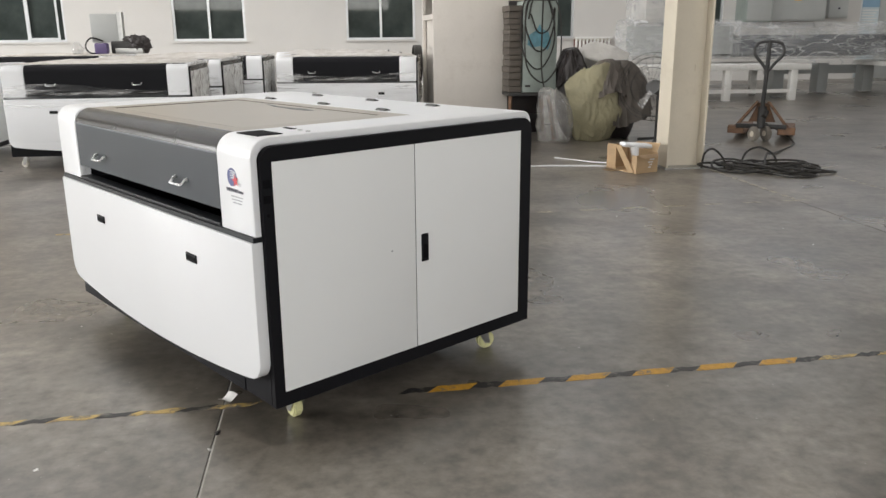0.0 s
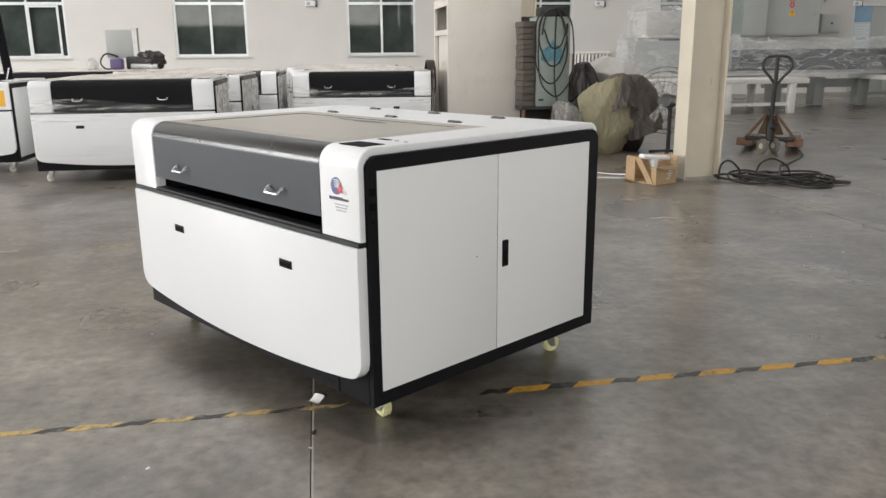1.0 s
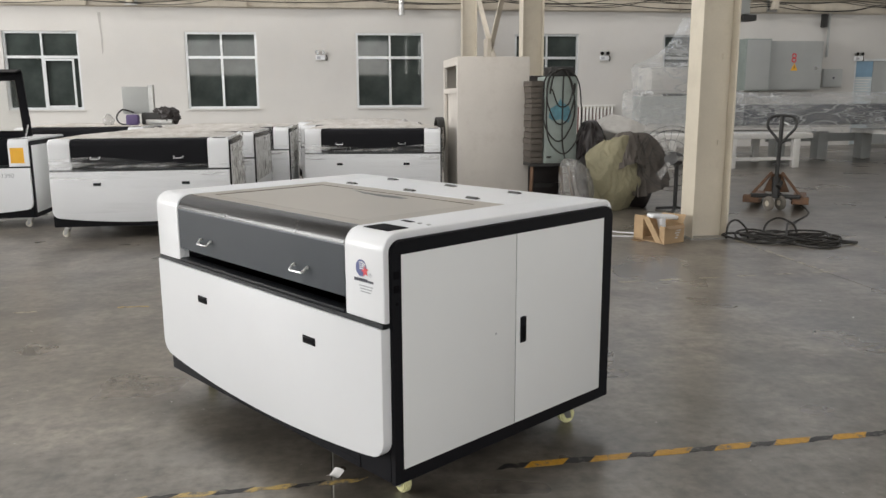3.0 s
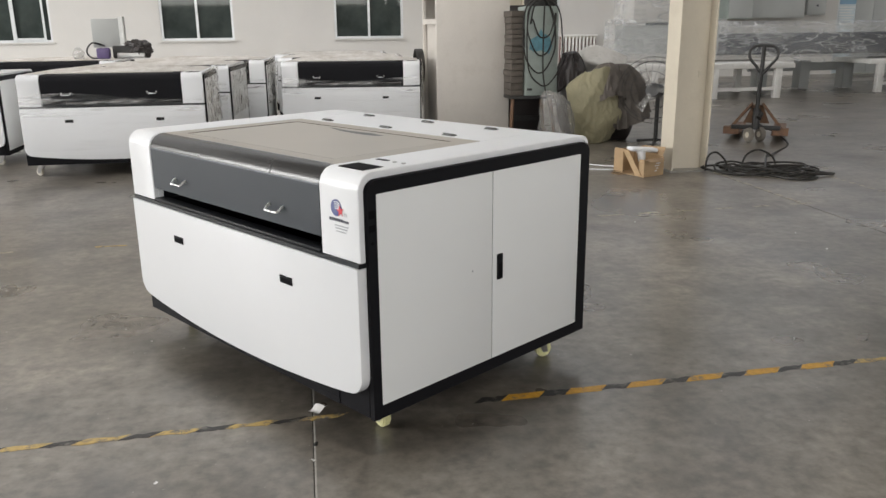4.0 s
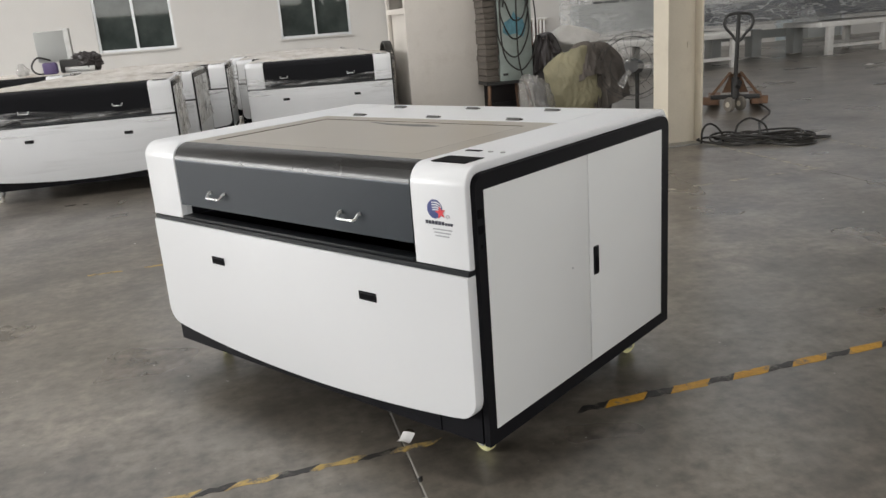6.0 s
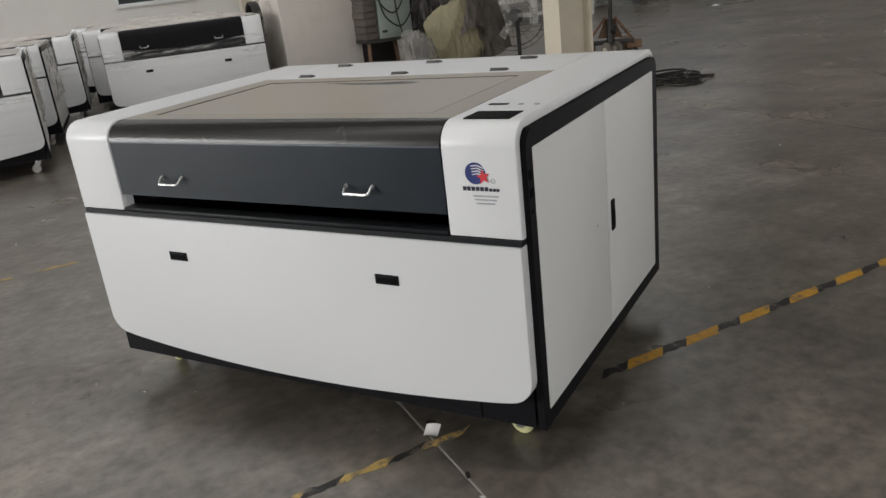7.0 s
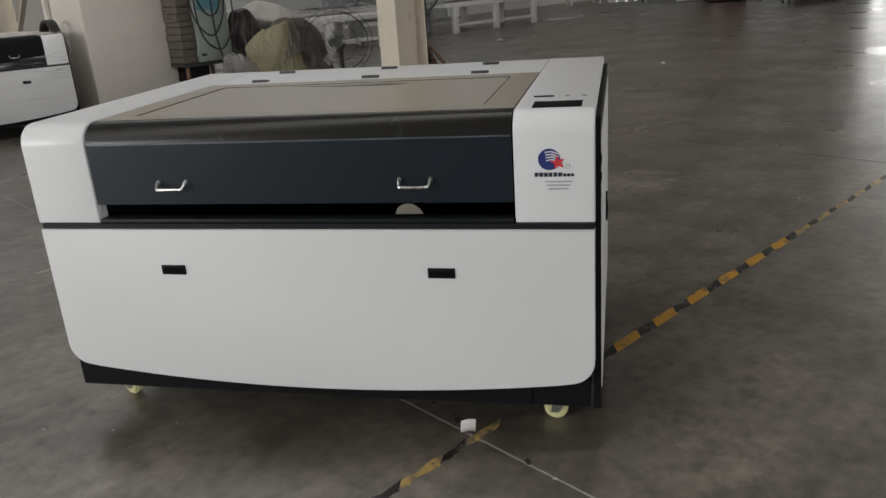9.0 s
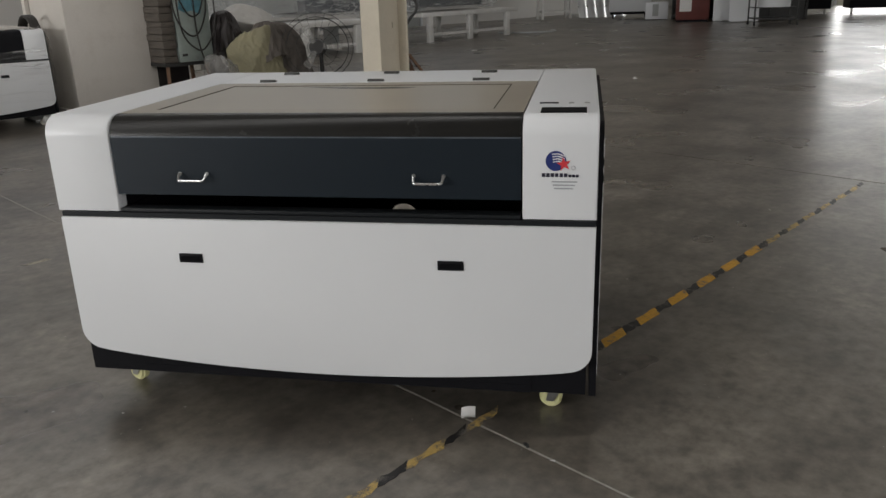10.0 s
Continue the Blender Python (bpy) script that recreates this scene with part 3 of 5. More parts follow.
            pts.append((u + span * f, V1 - 0.30 - 0.025 * lane, base - drop * 4 * f * (1 - f)))
        u += span
    single("wall_cable", tube(bmesh.new(), pts, random.choice((0.010, 0.013, 0.016)), 6, 4), "cable", HALL, "black cable slung along the wall beam", "cable", "cables along the wall")
pipe = thing("drain_pipe", HALL @ pose(1.98, V1 - 0.32, 3.72), "galvanised pipe hanging from the roof", "pipe")
part("pipe", rod(bmesh.new(), (0, 0, 0), (0, 0, HIGH - 3.72), 0.075, 20), "tin", pipe)
part("collar", rod(bmesh.new(), (0, 0, 0.02), (0, 0, 0.07), 0.084, 20), "tin", pipe)


def column(u, v, label, tall=HIGH):
    """An H section stanchion, web along u."""
    c = thing("steel_column", HALL @ pose(u, v, 0), label, "column", "hall columns", kind="structure")
    part("flange", boxed(0, 0, 0, 0.014, 0.30, tall), "cream", c, smooth=False)
    part("flange", boxed(0.391, 0, 0, 0.405, 0.30, tall), "cream", c, smooth=False)
    part("web", boxed(0.014, 0.14, 0, 0.391, 0.15, tall), "cream", c, smooth=False)
    part("base_plate", boxed(-0.02, -0.02, 0, 0.425, 0.32, 0.015), "steel", c, smooth=False)
    return c


near = column(3.69, 5.26, "cream painted steel H column standing on the floor")
part("conduit_box", boxed(0.407, 0.02, 2.35, 0.515, 0.20, 4.2, bevel=0.01), "cabgrey", near, "grey cable trunking")
part("conduit_bracket", boxed(0.407, -0.04, 2.28, 0.555, 0.12, 2.34), "ironblack", near, smooth=False)
for k in range(3):
    part("weld_clip", boxed(0.30, 0.128, 1.0 + k * 0.9, 0.34, 0.14, 1.06 + k * 0.9), "cream", near, smooth=False)
column(3.50, 12.1, "cream painted steel H column")
column(3.62, 19.35, "cream painted steel H column against the wall")
for k in range(1, 4):
    column(3.58 + 0.24 * k, 5.25 - 6.1 * k - 0.2, "cream painted steel H column")

brace = thing("cross_brace", HALL, "crossed beige steel braces between two columns", "brace", kind="structure")
for a, bb in (((3.62, 12.45, 0.1), (3.75, 19.30, 5.2)), ((3.62, 12.45, 5.2), (3.75, 19.30, 0.1))):
    part("brace_bar", bar(bmesh.new(), a, bb, 0.10, 0.08), "beige", brace, smooth=False)
part("gusset", boxed(3.56, 15.66, 2.44, 3.66, 16.10, 2.84), "beige", brace, smooth=False)


def emergency_light(u, z=2.64):
    e = thing("emergency_light", HALL @ pose(u, V1, z), "white twin-headed emergency light on the wall", "lamp", "emergency lights")
    part("case", boxed(-0.13, -0.07, -0.10, 0.13, -0.0, 0.04, bevel=0.012), "white", e)
    part("plate", boxed(-0.10, -0.074, -0.07, -0.0, -0.07, 0.0), "greyink", e, smooth=False)
    for s in (-0.085, 0.085):
        head = part("lamp_head", rod(bmesh.new(), (s, -0.02, 0.11), (s, -0.10, 0.10), 0.052, 18, 0.06), "steel", e)
        part("lens", rod(bmesh.new(), (s, -0.101, 0.10), (s, -0.106, 0.10), 0.05, 18), "screen", head)
        part("neck", rod(bmesh.new(), (s, -0.03, 0.03), (s, -0.04, 0.09), 0.014, 8), "steel", e)
    part("plug_cord", tube(bmesh.new(), [(0.13, -0.03, -0.06), (0.17, -0.03, -0.11), (0.18, -0.02, -0.02), (0.16, -0.01, 0.04)], 0.012, 6), "cable", e)


for u in (-0.24, 7.89, 15.95):
    emergency_light(u)

# wall switchgear
gear = thing("wall_switch_cabinet", HALL @ pose(12.79, V1 - 0.42, 1.675) @ Matrix.Diagonal((0.98, 1, 1.09, 1)), "grey wall switch cabinet with red figure and warning sign", "cabinet")
part("body", boxed(0, 0, 0, 1.76, 0.42, 1.30, bevel=0.012), "cabgrey", gear)
gd = part("door", boxed(0.04, -0.02, 0.04, 1.72, 0.0, 1.26, bevel=0.006), "cabgrey", gear)
part("lock", rod(bmesh.new(), (1.55, -0.05, 0.58), (1.55, -0.02, 0.58), 0.04, 14), "chrome", gd)
lettering("figure", "8", 0.36, pose(0.72, -0.022, 0.73, 90, 0, 0), "red", gd)
part("warning_sign", prism(bmesh.new(), [(-0.115, 0), (0.115, 0), (0, 0.2)], lambda a, b, c: (0.83 + a, c, 0.52 + b), -0.026, -0.021), "sign", gd, smooth=False)
part("bolt_mark", prism(bmesh.new(), [(-0.02, 0.03), (0.03, 0.085), (0.0, 0.085), (0.02, 0.14), (-0.03, 0.08), (0.0, 0.08)], lambda a, b, c: (0.83 + a, c, 0.52 + b), -0.0285, -0.0262), "ink", gd, smooth=False)
side = thing("tall_switch_cabinet", HALL @ pose(11.95, V1 - 0.62, 1.66) @ Matrix.Diagonal((1.2, 1, 1, 1)), "pale grey-blue electrical cabinet mounted on the wall", "cabinet")
part("body", boxed(0, 0, 0, 0.66, 0.62, 1.48, bevel=0.012), "greengrey", side)
part("door", boxed(0.03, -0.02, 0.03, 0.63, 0.0, 1.45, bevel=0.006), "cabgrey", side)
tiny = thing("small_switch_box", HALL @ pose(14.76, V1 - 0.16, 1.76), "small grey switch box on the wall", "switch box")
part("body", boxed(0, 0, 0, 0.62, 0.16, 0.54, bevel=0.01), "cabgrey", tiny)
part("door", boxed(0.03, -0.014, 0.03, 0.59, 0.0, 0.51, bevel=0.005), "cabgrey", tiny)
part("lock", rod(bmesh.new(), (0.32, -0.03, 0.27), (0.32, -0.014, 0.27), 0.03, 10), "ink", tiny)
conduit = thing("wall_conduit", HALL @ pose(14.88, V1 - 0.05, 2.65), "grey conduit with a dark junction running up the wall", "conduit")
part("pipe", rod(bmesh.new(), (0, 0, 0), (0, 0, 1.8), 0.035, 12), "cabgrey", conduit)
part("junction", boxed(-0.28, -0.10, 0.86, -0.10, 0.03, 1.25, bevel=0.03), "ironblack", conduit)
part("clamp", boxed(-0.06, -0.05, 1.2, 0.06, 0.03, 1.24), "steel", conduit, smooth=False)

rad = thing("radiator", HALL @ pose(7.16, V1 - 0.16, 0.42) @ Matrix.Diagonal((1.12, 1, 1, 1)), "cream ribbed radiator under the window", "radiator")
for k in range(10):
    part("rib", boxed(k * 0.095, 0, 0, k * 0.095 + 0.050, 0.12, 0.80, bevel=0.02), "bench", rad)
part("top_shelf", boxed(-0.02, 0.0, 0.803, 0.96, 0.12, 0.86, bevel=0.008), "bench", rad)
part("back_plate", boxed(-0.02, 0.10, 0.03, 0.94, 0.14, 0.80), "crimson", rad, "dark red plate behind the ribs", smooth=False)
part("header", rod(bmesh.new(), (0, 0.06, 0.05), (0.93, 0.06, 0.05), 0.028, 12), "cream", rad)
part("header", rod(bmesh.new(), (0, 0.06, 0.78), (0.93, 0.06, 0.78), 0.028, 12), "cream", rad)
for k in (0, 9):
    part("foot", boxed(k * 0.095 + 0.01, 0.03, -0.42, k * 0.095 + 0.05, 0.09, 0.0), "cream", rad, smooth=False)

# ---------------------------------------------------------------- engraving machines
TOP = 1.066
HOLE = (0.907, 0.352, 0.075)


def castor(parent, x, y, turn, rubber):
    c = bmesh.new()
    box(c, -0.04, -0.03, 0.122, 0.04, 0.03, 0.134)
    rod(c, (0, 0, 0.10), (0, 0, 0.124), 0.024, 14)
    for s in (-0.026, 0.022):
        prism(c, [(-0.028, 0.105), (0.03, 0.105), (0.045, 0.028), (0.02, 0.028)], lambda a, b, k: (a, k, b), s, s + 0.004)
    fork = part("castor_fork", c, "steel", parent, "zinc castor fork", smooth=False)
    fork.matrix_local = pose(x, y, 0, 0, 0, turn)
    w = rod(bmesh.new(), (0.03, -0.019, 0.040), (0.03, 0.019, 0.040), 0.040, 28)
    bmesh.ops.bevel(w, geom=[e for e in w.edges if len(e.link_faces) == 2 and e.calc_face_angle(0) > 1], offset=0.008, segments=3, affect="EDGES")
    wheel = part("castor_wheel", w, rubber, fork, "pale rubber wheel")
    part("hub", rod(bmesh.new(), (0.03, -0.0215, 0.040), (0.03, 0.0215, 0.040), 0.013, 14), "steel", fork)
    return wheel


def shell(bm, y0, y1, x_front, x_back, low_front, low_back, thick=0.022, r=0.068, top=TOP, bevel=0.007, turn=(180, 90)):
    """A bent sheet cover: up the front, round the edge, along the top and down the back."""
    o = ([(x_front, low_front)] if turn[0] == 180 else []) + arc(x_front + r, top - r, r, *turn, 14)
    ri = r - thick
    inner = ([(x_front + thick, low_front)] if turn[0] == 180 else []) + arc(x_front + r, top - r, ri, *turn, 14)
    if turn[1] == 90 and low_back is None:
        o += [(x_back, top)]
        inner += [(x_back, top - thick)]
    elif turn[1] == 90:
        rb = 0.05
        o += arc(x_back - rb, top - rb, rb, 90, 0, 6) + [(x_back, low_back)]
        inner += arc(x_back - rb, top - rb, rb - thick, 90, 0, 6) + [(x_back - thick, low_back)]
    n = len(o)
    rows = []
    for y in (y0, y1):
        rows.append(([bm.verts.new((x, y, z)) for x, z in o], [bm.verts.new((x, y, z)) for x, z in inner]))
    (o0, i0), (o1, i1) = rows
    for k in range(n - 1):
        bm.faces.new((o0[k], o0[k + 1], o1[k + 1], o1[k]))
        bm.faces.new((i0[k + 1], i0[k], i1[k], i1[k + 1]))
        bm.faces.new((o0[k + 1], o0[k], i0[k], i0[k + 1]))
        bm.faces.new((o1[k], o1[k + 1], i1[k + 1], i1[k]))
    bm.faces.new((o0[0], o1[0], i1[0], i0[0]))
    bm.faces.new((o1[-1], o0[-1], i0[-1], i1[-1]))
    bmesh.ops.recalc_face_normals(bm, faces=bm.faces)
    if bevel:
        rim = [e for e in bm.edges if all(v in set(o0) for v in e.verts) or all(v in set(o1) for v in e.verts)]
        bmesh.ops.bevel(bm, geom=rim, offset=bevel, segments=3, profile=0.5, affect="EDGES")
    return bm


def panel_outline(w):
    """The lower front door: straight top, rounded feet, bottom edge hung in a shallow arc."""
    def foot(y):
        return 0.180 + 0.062 * ((y - w / 2) / (w / 2)) ** 2
    pts = [(0.006, 0.7275), (0.003, 0.7245)]
    pts += arc(0.081, 0.312, 0.078, 180, 262, 8)
    pts += [(y, foot(y)) for y in [0.11 + (w - 0.22) * k / 22 for k in range(23)]]
    pts += arc(w - 0.078, 0.312, 0.078, 278, 360, 8)
    pts += [(w, 0.7245), (w - 0.003, 0.7275)]
    return pts


def plate(bm, outline):
    """A plate in the y-z plane with a softly rounded front rim."""
    n = len(outline)
    inward = []
    for k in range(n):
        a, b = Vector(outline[k - 1]), Vector(outline[(k + 1) % n])
        along = (b - a).normalized()
        inward.append(Vector((-along.y, along.x)))
    if sum(outline[k - 1][0] * outline[k][1] - outline[k][0] * outline[k - 1][1] for k in range(n)) < 0:
        inward = [-q for q in inward]
    rings = []
    for x, deep in ((0.024, 0.0), (-0.009, 0.0), (-0.0140, 0.0006), (-0.0155, 0.0018), (-0.016, 0.0036)):
        rings.append([bm.verts.new((x, outline[k][0] + inward[k].x * deep, outline[k][1] + inward[k].y * deep)) for k in range(n)])
    for one, two in zip(rings, rings[1:]):
        for k in range(n):
            bm.faces.new((one[k - 1], one[k], two[k], two[k - 1]))
    bm.faces.new(rings[0])
    bm.faces.new(rings[-1])
    bmesh.ops.recalc_face_normals(bm, faces=bm.faces)
    return bm


def pull(parent, y, z, wide=0.084, tall=0.032, x=-0.017):
    """A black recessed pull plate."""
    p = bmesh.new()
    box(p, x - 0.003, y - wide / 2, z - tall / 2, x + 0.004, y + wide / 2, z + tall / 2, bevel=0.002)
    ob = part("pull_plate", p, "black", parent, "black recessed pull")
    part("recess", boxed(x - 0.0045, y - wide / 2 + 0.008, z - tall / 2 + 0.008, x - 0.003, y + wide / 2 - 0.008, z + tall / 2 - 0.008), "hole", ob, smooth=False)


def bow_handle(parent, y, z, x=-0.0, span=0.094):
    """A bright bow: two short legs and a straight grip hung a little below them."""
    h = bmesh.new()
    a, b = y - span / 2, y + span / 2
    out, drop = 0.028, 0.017
    tube(h, [(x, a, z), (x - 0.010, a, z - 0.001), (x - out * 0.75, a + 0.002, z - drop * 0.75), (x - out, a + 0.006, z - drop), (x - out, a + 0.016, z - drop - 0.001), (x - out, y, z - drop - 0.001),
             (x - out, b - 0.016, z - drop - 0.001), (x - out, b - 0.006, z - drop), (x - out * 0.75, b - 0.002, z - drop * 0.75), (x - 0.010, b, z - 0.001), (x, b, z)], 0.0043, 10, 4)
    ob = part("bow_handle", h, "chrome", parent, "bright chrome bow handle")
    for q in (a, b):
        part("rosette", rod(bmesh.new(), (x - 0.004, q, z), (x + 0.006, q, z), 0.0068, 14), "steel", ob)


def machine(name, m, w, d, label, detailed=False, wrapped=True, raised=False, rubber="castor", group="wrapped machines"):
    """An engraving machine: x from its front to its back, y from its door side across its width."""
    t = thing(name, m, label, "laser cutter", group)
    c0, c1 = 0.228, w - (0.216 if detailed else 0.228)
    back = d + 0.024 if detailed else d
    wide = w + 0.017 if detailed else w
    lid_back = 0.868
    # carcass
    part("base_tub", boxed(0.026, 0.2, 0.133, back - 0.045, w - 0.2, 0.16 if detailed else 0.45), "black", t, "black steel base", smooth=False)
    if detailed:
        part("front_apron", boxed(0.026, 0.2, 0.161, 0.05, w - 0.2, 0.451), "black", t, smooth=False)
    part("front_rail", boxed(0.024, 0.2, 0.452, 0.05, w - 0.2, 0.742), "black", t, smooth=False)
    part("rear_box", boxed(lid_back + 0.01, 0.2, 0.62 if detailed else 0.45, back - 0.04, w - 0.2, 1.035), "black", t, smooth=False)
    for y0, y1 in ((-0.013, 0.010), (w - 0.2, w + 0.006)):
        part("side_frame", prism(bmesh.new(), [(0.0255, 0.134), (0.0255, 0.9865)] + arc(0.077, 0.9865, 0.0515, 180, 90, 8) + arc(back - 0.064, 0.9865, 0.0515, 90, 0, 8) + [(back - 0.0125, 0.134)],
              lambda a, z, k: (a, k, z), y0, y1), "black", t, "black side frame", smooth=False)
    part("ledge", boxed(-0.008, 0.004, 0.728, 0.025, w - 0.004, 0.745), "ledge", t, "slate grey ledge", smooth=False)
    part("bed_rim", boxed(-0.004, c0 + 0.006, 0.7465, 0.05, c1 - 0.006, 0.758, bevel=0.001), "ledge", t, "slate grey rim of the work bed")
    # lower door
    pb = plate(bmesh.new(), panel_outline(w))
    fp = part("front_panel", pb, "white", t, "white lower front panel", angle=25)
    for y in (w * 0.252, w * 0.744):
        pull(fp, y, 0.592)
    # covers
    rc = part("side_cover", shell(bmesh.new(), 0.002, c0, 0.0, back, 0.747, 0.747), "white", t, "white bent cover", angle=25)
    part("side_cover", shell(bmesh.new(), c1, wide - 0.002, 0.0, back, 0.747, 0.747), "white", t, "white bent cover", angle=25)
    liner = [(0.004, 0.748)] + arc(0.068, TOP - 0.068, 0.064, 180, 90, 10) + arc(back - 0.05, TOP - 0.05, 0.046, 90, 0, 8) + [(back - 0.004, 0.748)]
    part("cover_side", prism(bmesh.new(), liner, lambda a, z, k: (a, k, z), 0.0105, 0.020), "white", t, "white folded side of the cover", smooth=False)
    rb = 0.05
    prof = [(lid_back + 0.006, TOP - 0.02), (lid_back + 0.006, TOP - 0.001)] + arc(back - rb, TOP - 0.001 - rb, rb, 90, 0, 6) + [(back, 0.747), (back - 0.02, 0.747), (back - 0.02, TOP - 0.06), (back - 0.06, TOP - 0.02)]
    part("rear_cover", prism(bmesh.new(), prof, lambda a, z, k: (a, k, z), c0 + 0.002, c1 - 0.002), "white", t, "white rear cover", angle=25)
    for y0, y1 in ((0.0205, c0 - 0.0005), (c1 + 0.0005, w - 0.2005)):
        part("frame_box", boxed(0.03, y0, 0.134, back - 0.05, y1, 0.746), "black", t, smooth=False)
    for y0, y1 in ((c0 - 0.012, c0), (c1, c1 + 0.012)):
        part("cheek", boxed(0.0235, y0, 0.748, 0.048, y1, 0.99), "white", t, "folded inner edge of the cover", smooth=False)
    # lid
    lid = new("lid")
    lid.parent = t
    lid.empty_display_size = 0.1
    tagged(lid, "slate steel lid with a smoked window")
    if raised:
        lid.matrix_local = pose(lid_back, 0, TOP - 0.02) @ pose(0, 0, 0, 0, 79, 0) @ pose(-lid_back, 0, -(TOP - 0.02))
    l0, l1 = c0 + 0.004, c1 - 0.004
    part("lid_front", shell(bmesh.new(), l0, l1, 0.003, 0.078, 0.806, None, 0.014, 0.072, TOP - 0.002, 0.0, (180, 175)), "slate" if detailed else "black", lid, "slate grey front of the lid", angle=25)
    part("lid_bend", shell(bmesh.new(), l0, l1, 0.003, 0.078, 0.806, None, 0.014, 0.072, TOP - 0.002, 0.0, (175, 90)), "bend" if detailed else "black", lid, "rounded upper edge of the lid", angle=25)
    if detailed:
        part("lid_fold", shell(bmesh.new(), l0 + 0.001, l1 - 0.001, 0.0024, 0.078, 0.806, None, 0.003, 0.0726, TOP - 0.0014, 0.0, (176.5, 173.0)), "fold", lid, "pale crease of the lid, rubbed edge with its highlight painted in", angle=25)
    # the tan of rails and window is a reflection put into their colour
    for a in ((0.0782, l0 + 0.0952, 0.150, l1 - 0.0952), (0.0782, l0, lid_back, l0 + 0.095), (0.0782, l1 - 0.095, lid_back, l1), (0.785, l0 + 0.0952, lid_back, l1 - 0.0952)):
        part("lid_rail", boxed(a[0], a[1], TOP - 0.022, a[2], a[3], TOP - 0.002), "lidtop" if detailed else "black", lid, "dusty lid border, ceiling reflection in its colour where tan", smooth=False)
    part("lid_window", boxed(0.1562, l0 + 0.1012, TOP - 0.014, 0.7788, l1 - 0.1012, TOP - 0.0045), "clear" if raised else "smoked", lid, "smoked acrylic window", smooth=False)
    for a in ((0.1501, l0 + 0.0953, 0.156, l1 - 0.0953), (0.779, l0 + 0.0953, 0.7849, l1 - 0.0953), (0.1561, l0 + 0.0953, 0.7789, l0 + 0.101), (0.1561, l1 - 0.101, 0.7789, l1 - 0.0953)):
        part("gasket", boxed(a[0], a[1], TOP - 0.018, a[2], a[3], TOP - 0.003), "gasket", lid, "dark rubber strip round the window", smooth=False)
    for y in ((0.518, 1.300) if w < 1.85 else (w * 0.285, w * 0.745)):
        bow_handle(lid, y, 0.878, 0.003)
    # hinges
    for k, y in enumerate((0.465, 0.908, 1.381) if w < 1.85 else (0.48, 0.95, 1.45)):
        for x in (0.905, 1.192):
            h = bmesh.new()
            box(h, x - 0.012, y - 0.034, TOP - 0.002, x + 0.018, y + 0.034, TOP + 0.004, bevel=0.0015)
            rod(h, (x, y - 0.034, TOP + 0.004), (x, y + 0.034, TOP + 0.004), 0.005, 10)
            part("hinge", h, "hinge", t, "grey hinge")
    # door side
    split = 0.671 * d / 1.318
    for a, bb in ((0.066, split - 0.002), (split + 0.002, d - 0.058)):
        dr = part("side_door", boxed(a, -0.016, 0.187, bb, 0.004, 0.988, bevel=0.002), "door", t, "white side door, its paint lightened in place of light")
        if a > 0.5:
            hb = bmesh.new()
            box(hb, split + 0.026, -0.022, 0.530, split + 0.060, -0.012, 0.640, bevel=0.004)
            hd = part("door_pull", hb, "black", dr, "black door pull")
            part("recess", boxed(split + 0.033, -0.0235, 0.545, split + 0.053, -0.0220, 0.60), "hole", hd, smooth=False)
        else:
            part("lock_hole", rod(bmesh.new(), (split - 0.12, -0.0175, 0.60), (split - 0.12, -0.0155, 0.60), 0.004, 8), "greyink", dr)
    part("side_panel", boxed(0.066, w - 0.012, 0.187, d - 0.058, w + 0.010, 0.988, bevel=0.002), "door", t, "white side panel")
    if detailed:
        for x0, x1, nm, mat in ((back - 0.012, back - 0.002, "rear_panel", "door"), (back - 0.040, back - 0.0125, "rear_liner", "black")):
            lo, hi = (0.08, w - 0.08) if nm == "rear_panel" else (0.2005, w - 0.2005)
            hole = bmesh.new()
            z0, z1 = 0.162, 0.74
            prism(hole, [(lo, z0), (HOLE[0], z0)] + arc(HOLE[0], HOLE[1], HOLE[2], 270, 90, 16) + [(HOLE[0], z1), (lo, z1)], lambda y, z, k: (k, y, z), x0, x1)
            prism(hole, [(hi, z1), (HOLE[0], z1)] + arc(HOLE[0], HOLE[1], HOLE[2], 90, -90, 16) + [(HOLE[0], z0), (hi, z0)], lambda y, z, k: (k, y, z), x0, x1)
            part(nm, hole, mat, t, "rear panel with a round exhaust hole", smooth=False)
    else:
        part("rear_panel", boxed(back - 0.012, 0.08, 0.19, back - 0.002, w - 0.08, 0.74), "door", t, "white rear panel", smooth=False)
    # castors
    for x, y, turn in ((0.185, 0.108, 85), (d - 0.16, 0.125, -20), (0.195, w - 0.084, 70), (d - 0.16, w - 0.13, 10)):
        castor(t, x, y, turn, rubber)
    # switch field
    part("screen", boxed(0.055, 0.040, TOP - 0.001, 0.148, 0.178, TOP + 0.0022), "hole", t, "black control screen", smooth=False)
    part("slot", boxed(0.240, 0.130, TOP - 0.001, 0.258, 0.190, TOP + 0.002), "hole", t, "black slot", smooth=False)
    for y in (0.040, 0.089):
        part("button", rod(bmesh.new(), (0.246, y, TOP - 0.001), (0.246, y, TOP + 0.0025), 0.0085, 14), "steel", t, "small button")
    for z, half in ((0.918, 0.014), (0.868, 0.013)):
        k = part("socket", boxed(0.031, -0.0145, z - half, 0.058, 0.0, z + half, bevel=0.001), "hole", t, "black socket")
        part("socket_hole", boxed(0.036, -0.0156, z - half * 0.6, 0.053, -0.0145, z + half * 0.6), "hole", k, smooth=False)
    part("cable_gland", rod(bmesh.new(), (0.044, -0.0142, 0.815), (0.044, -0.006, 0.815), 0.006, 12), "hole", t)
    return t


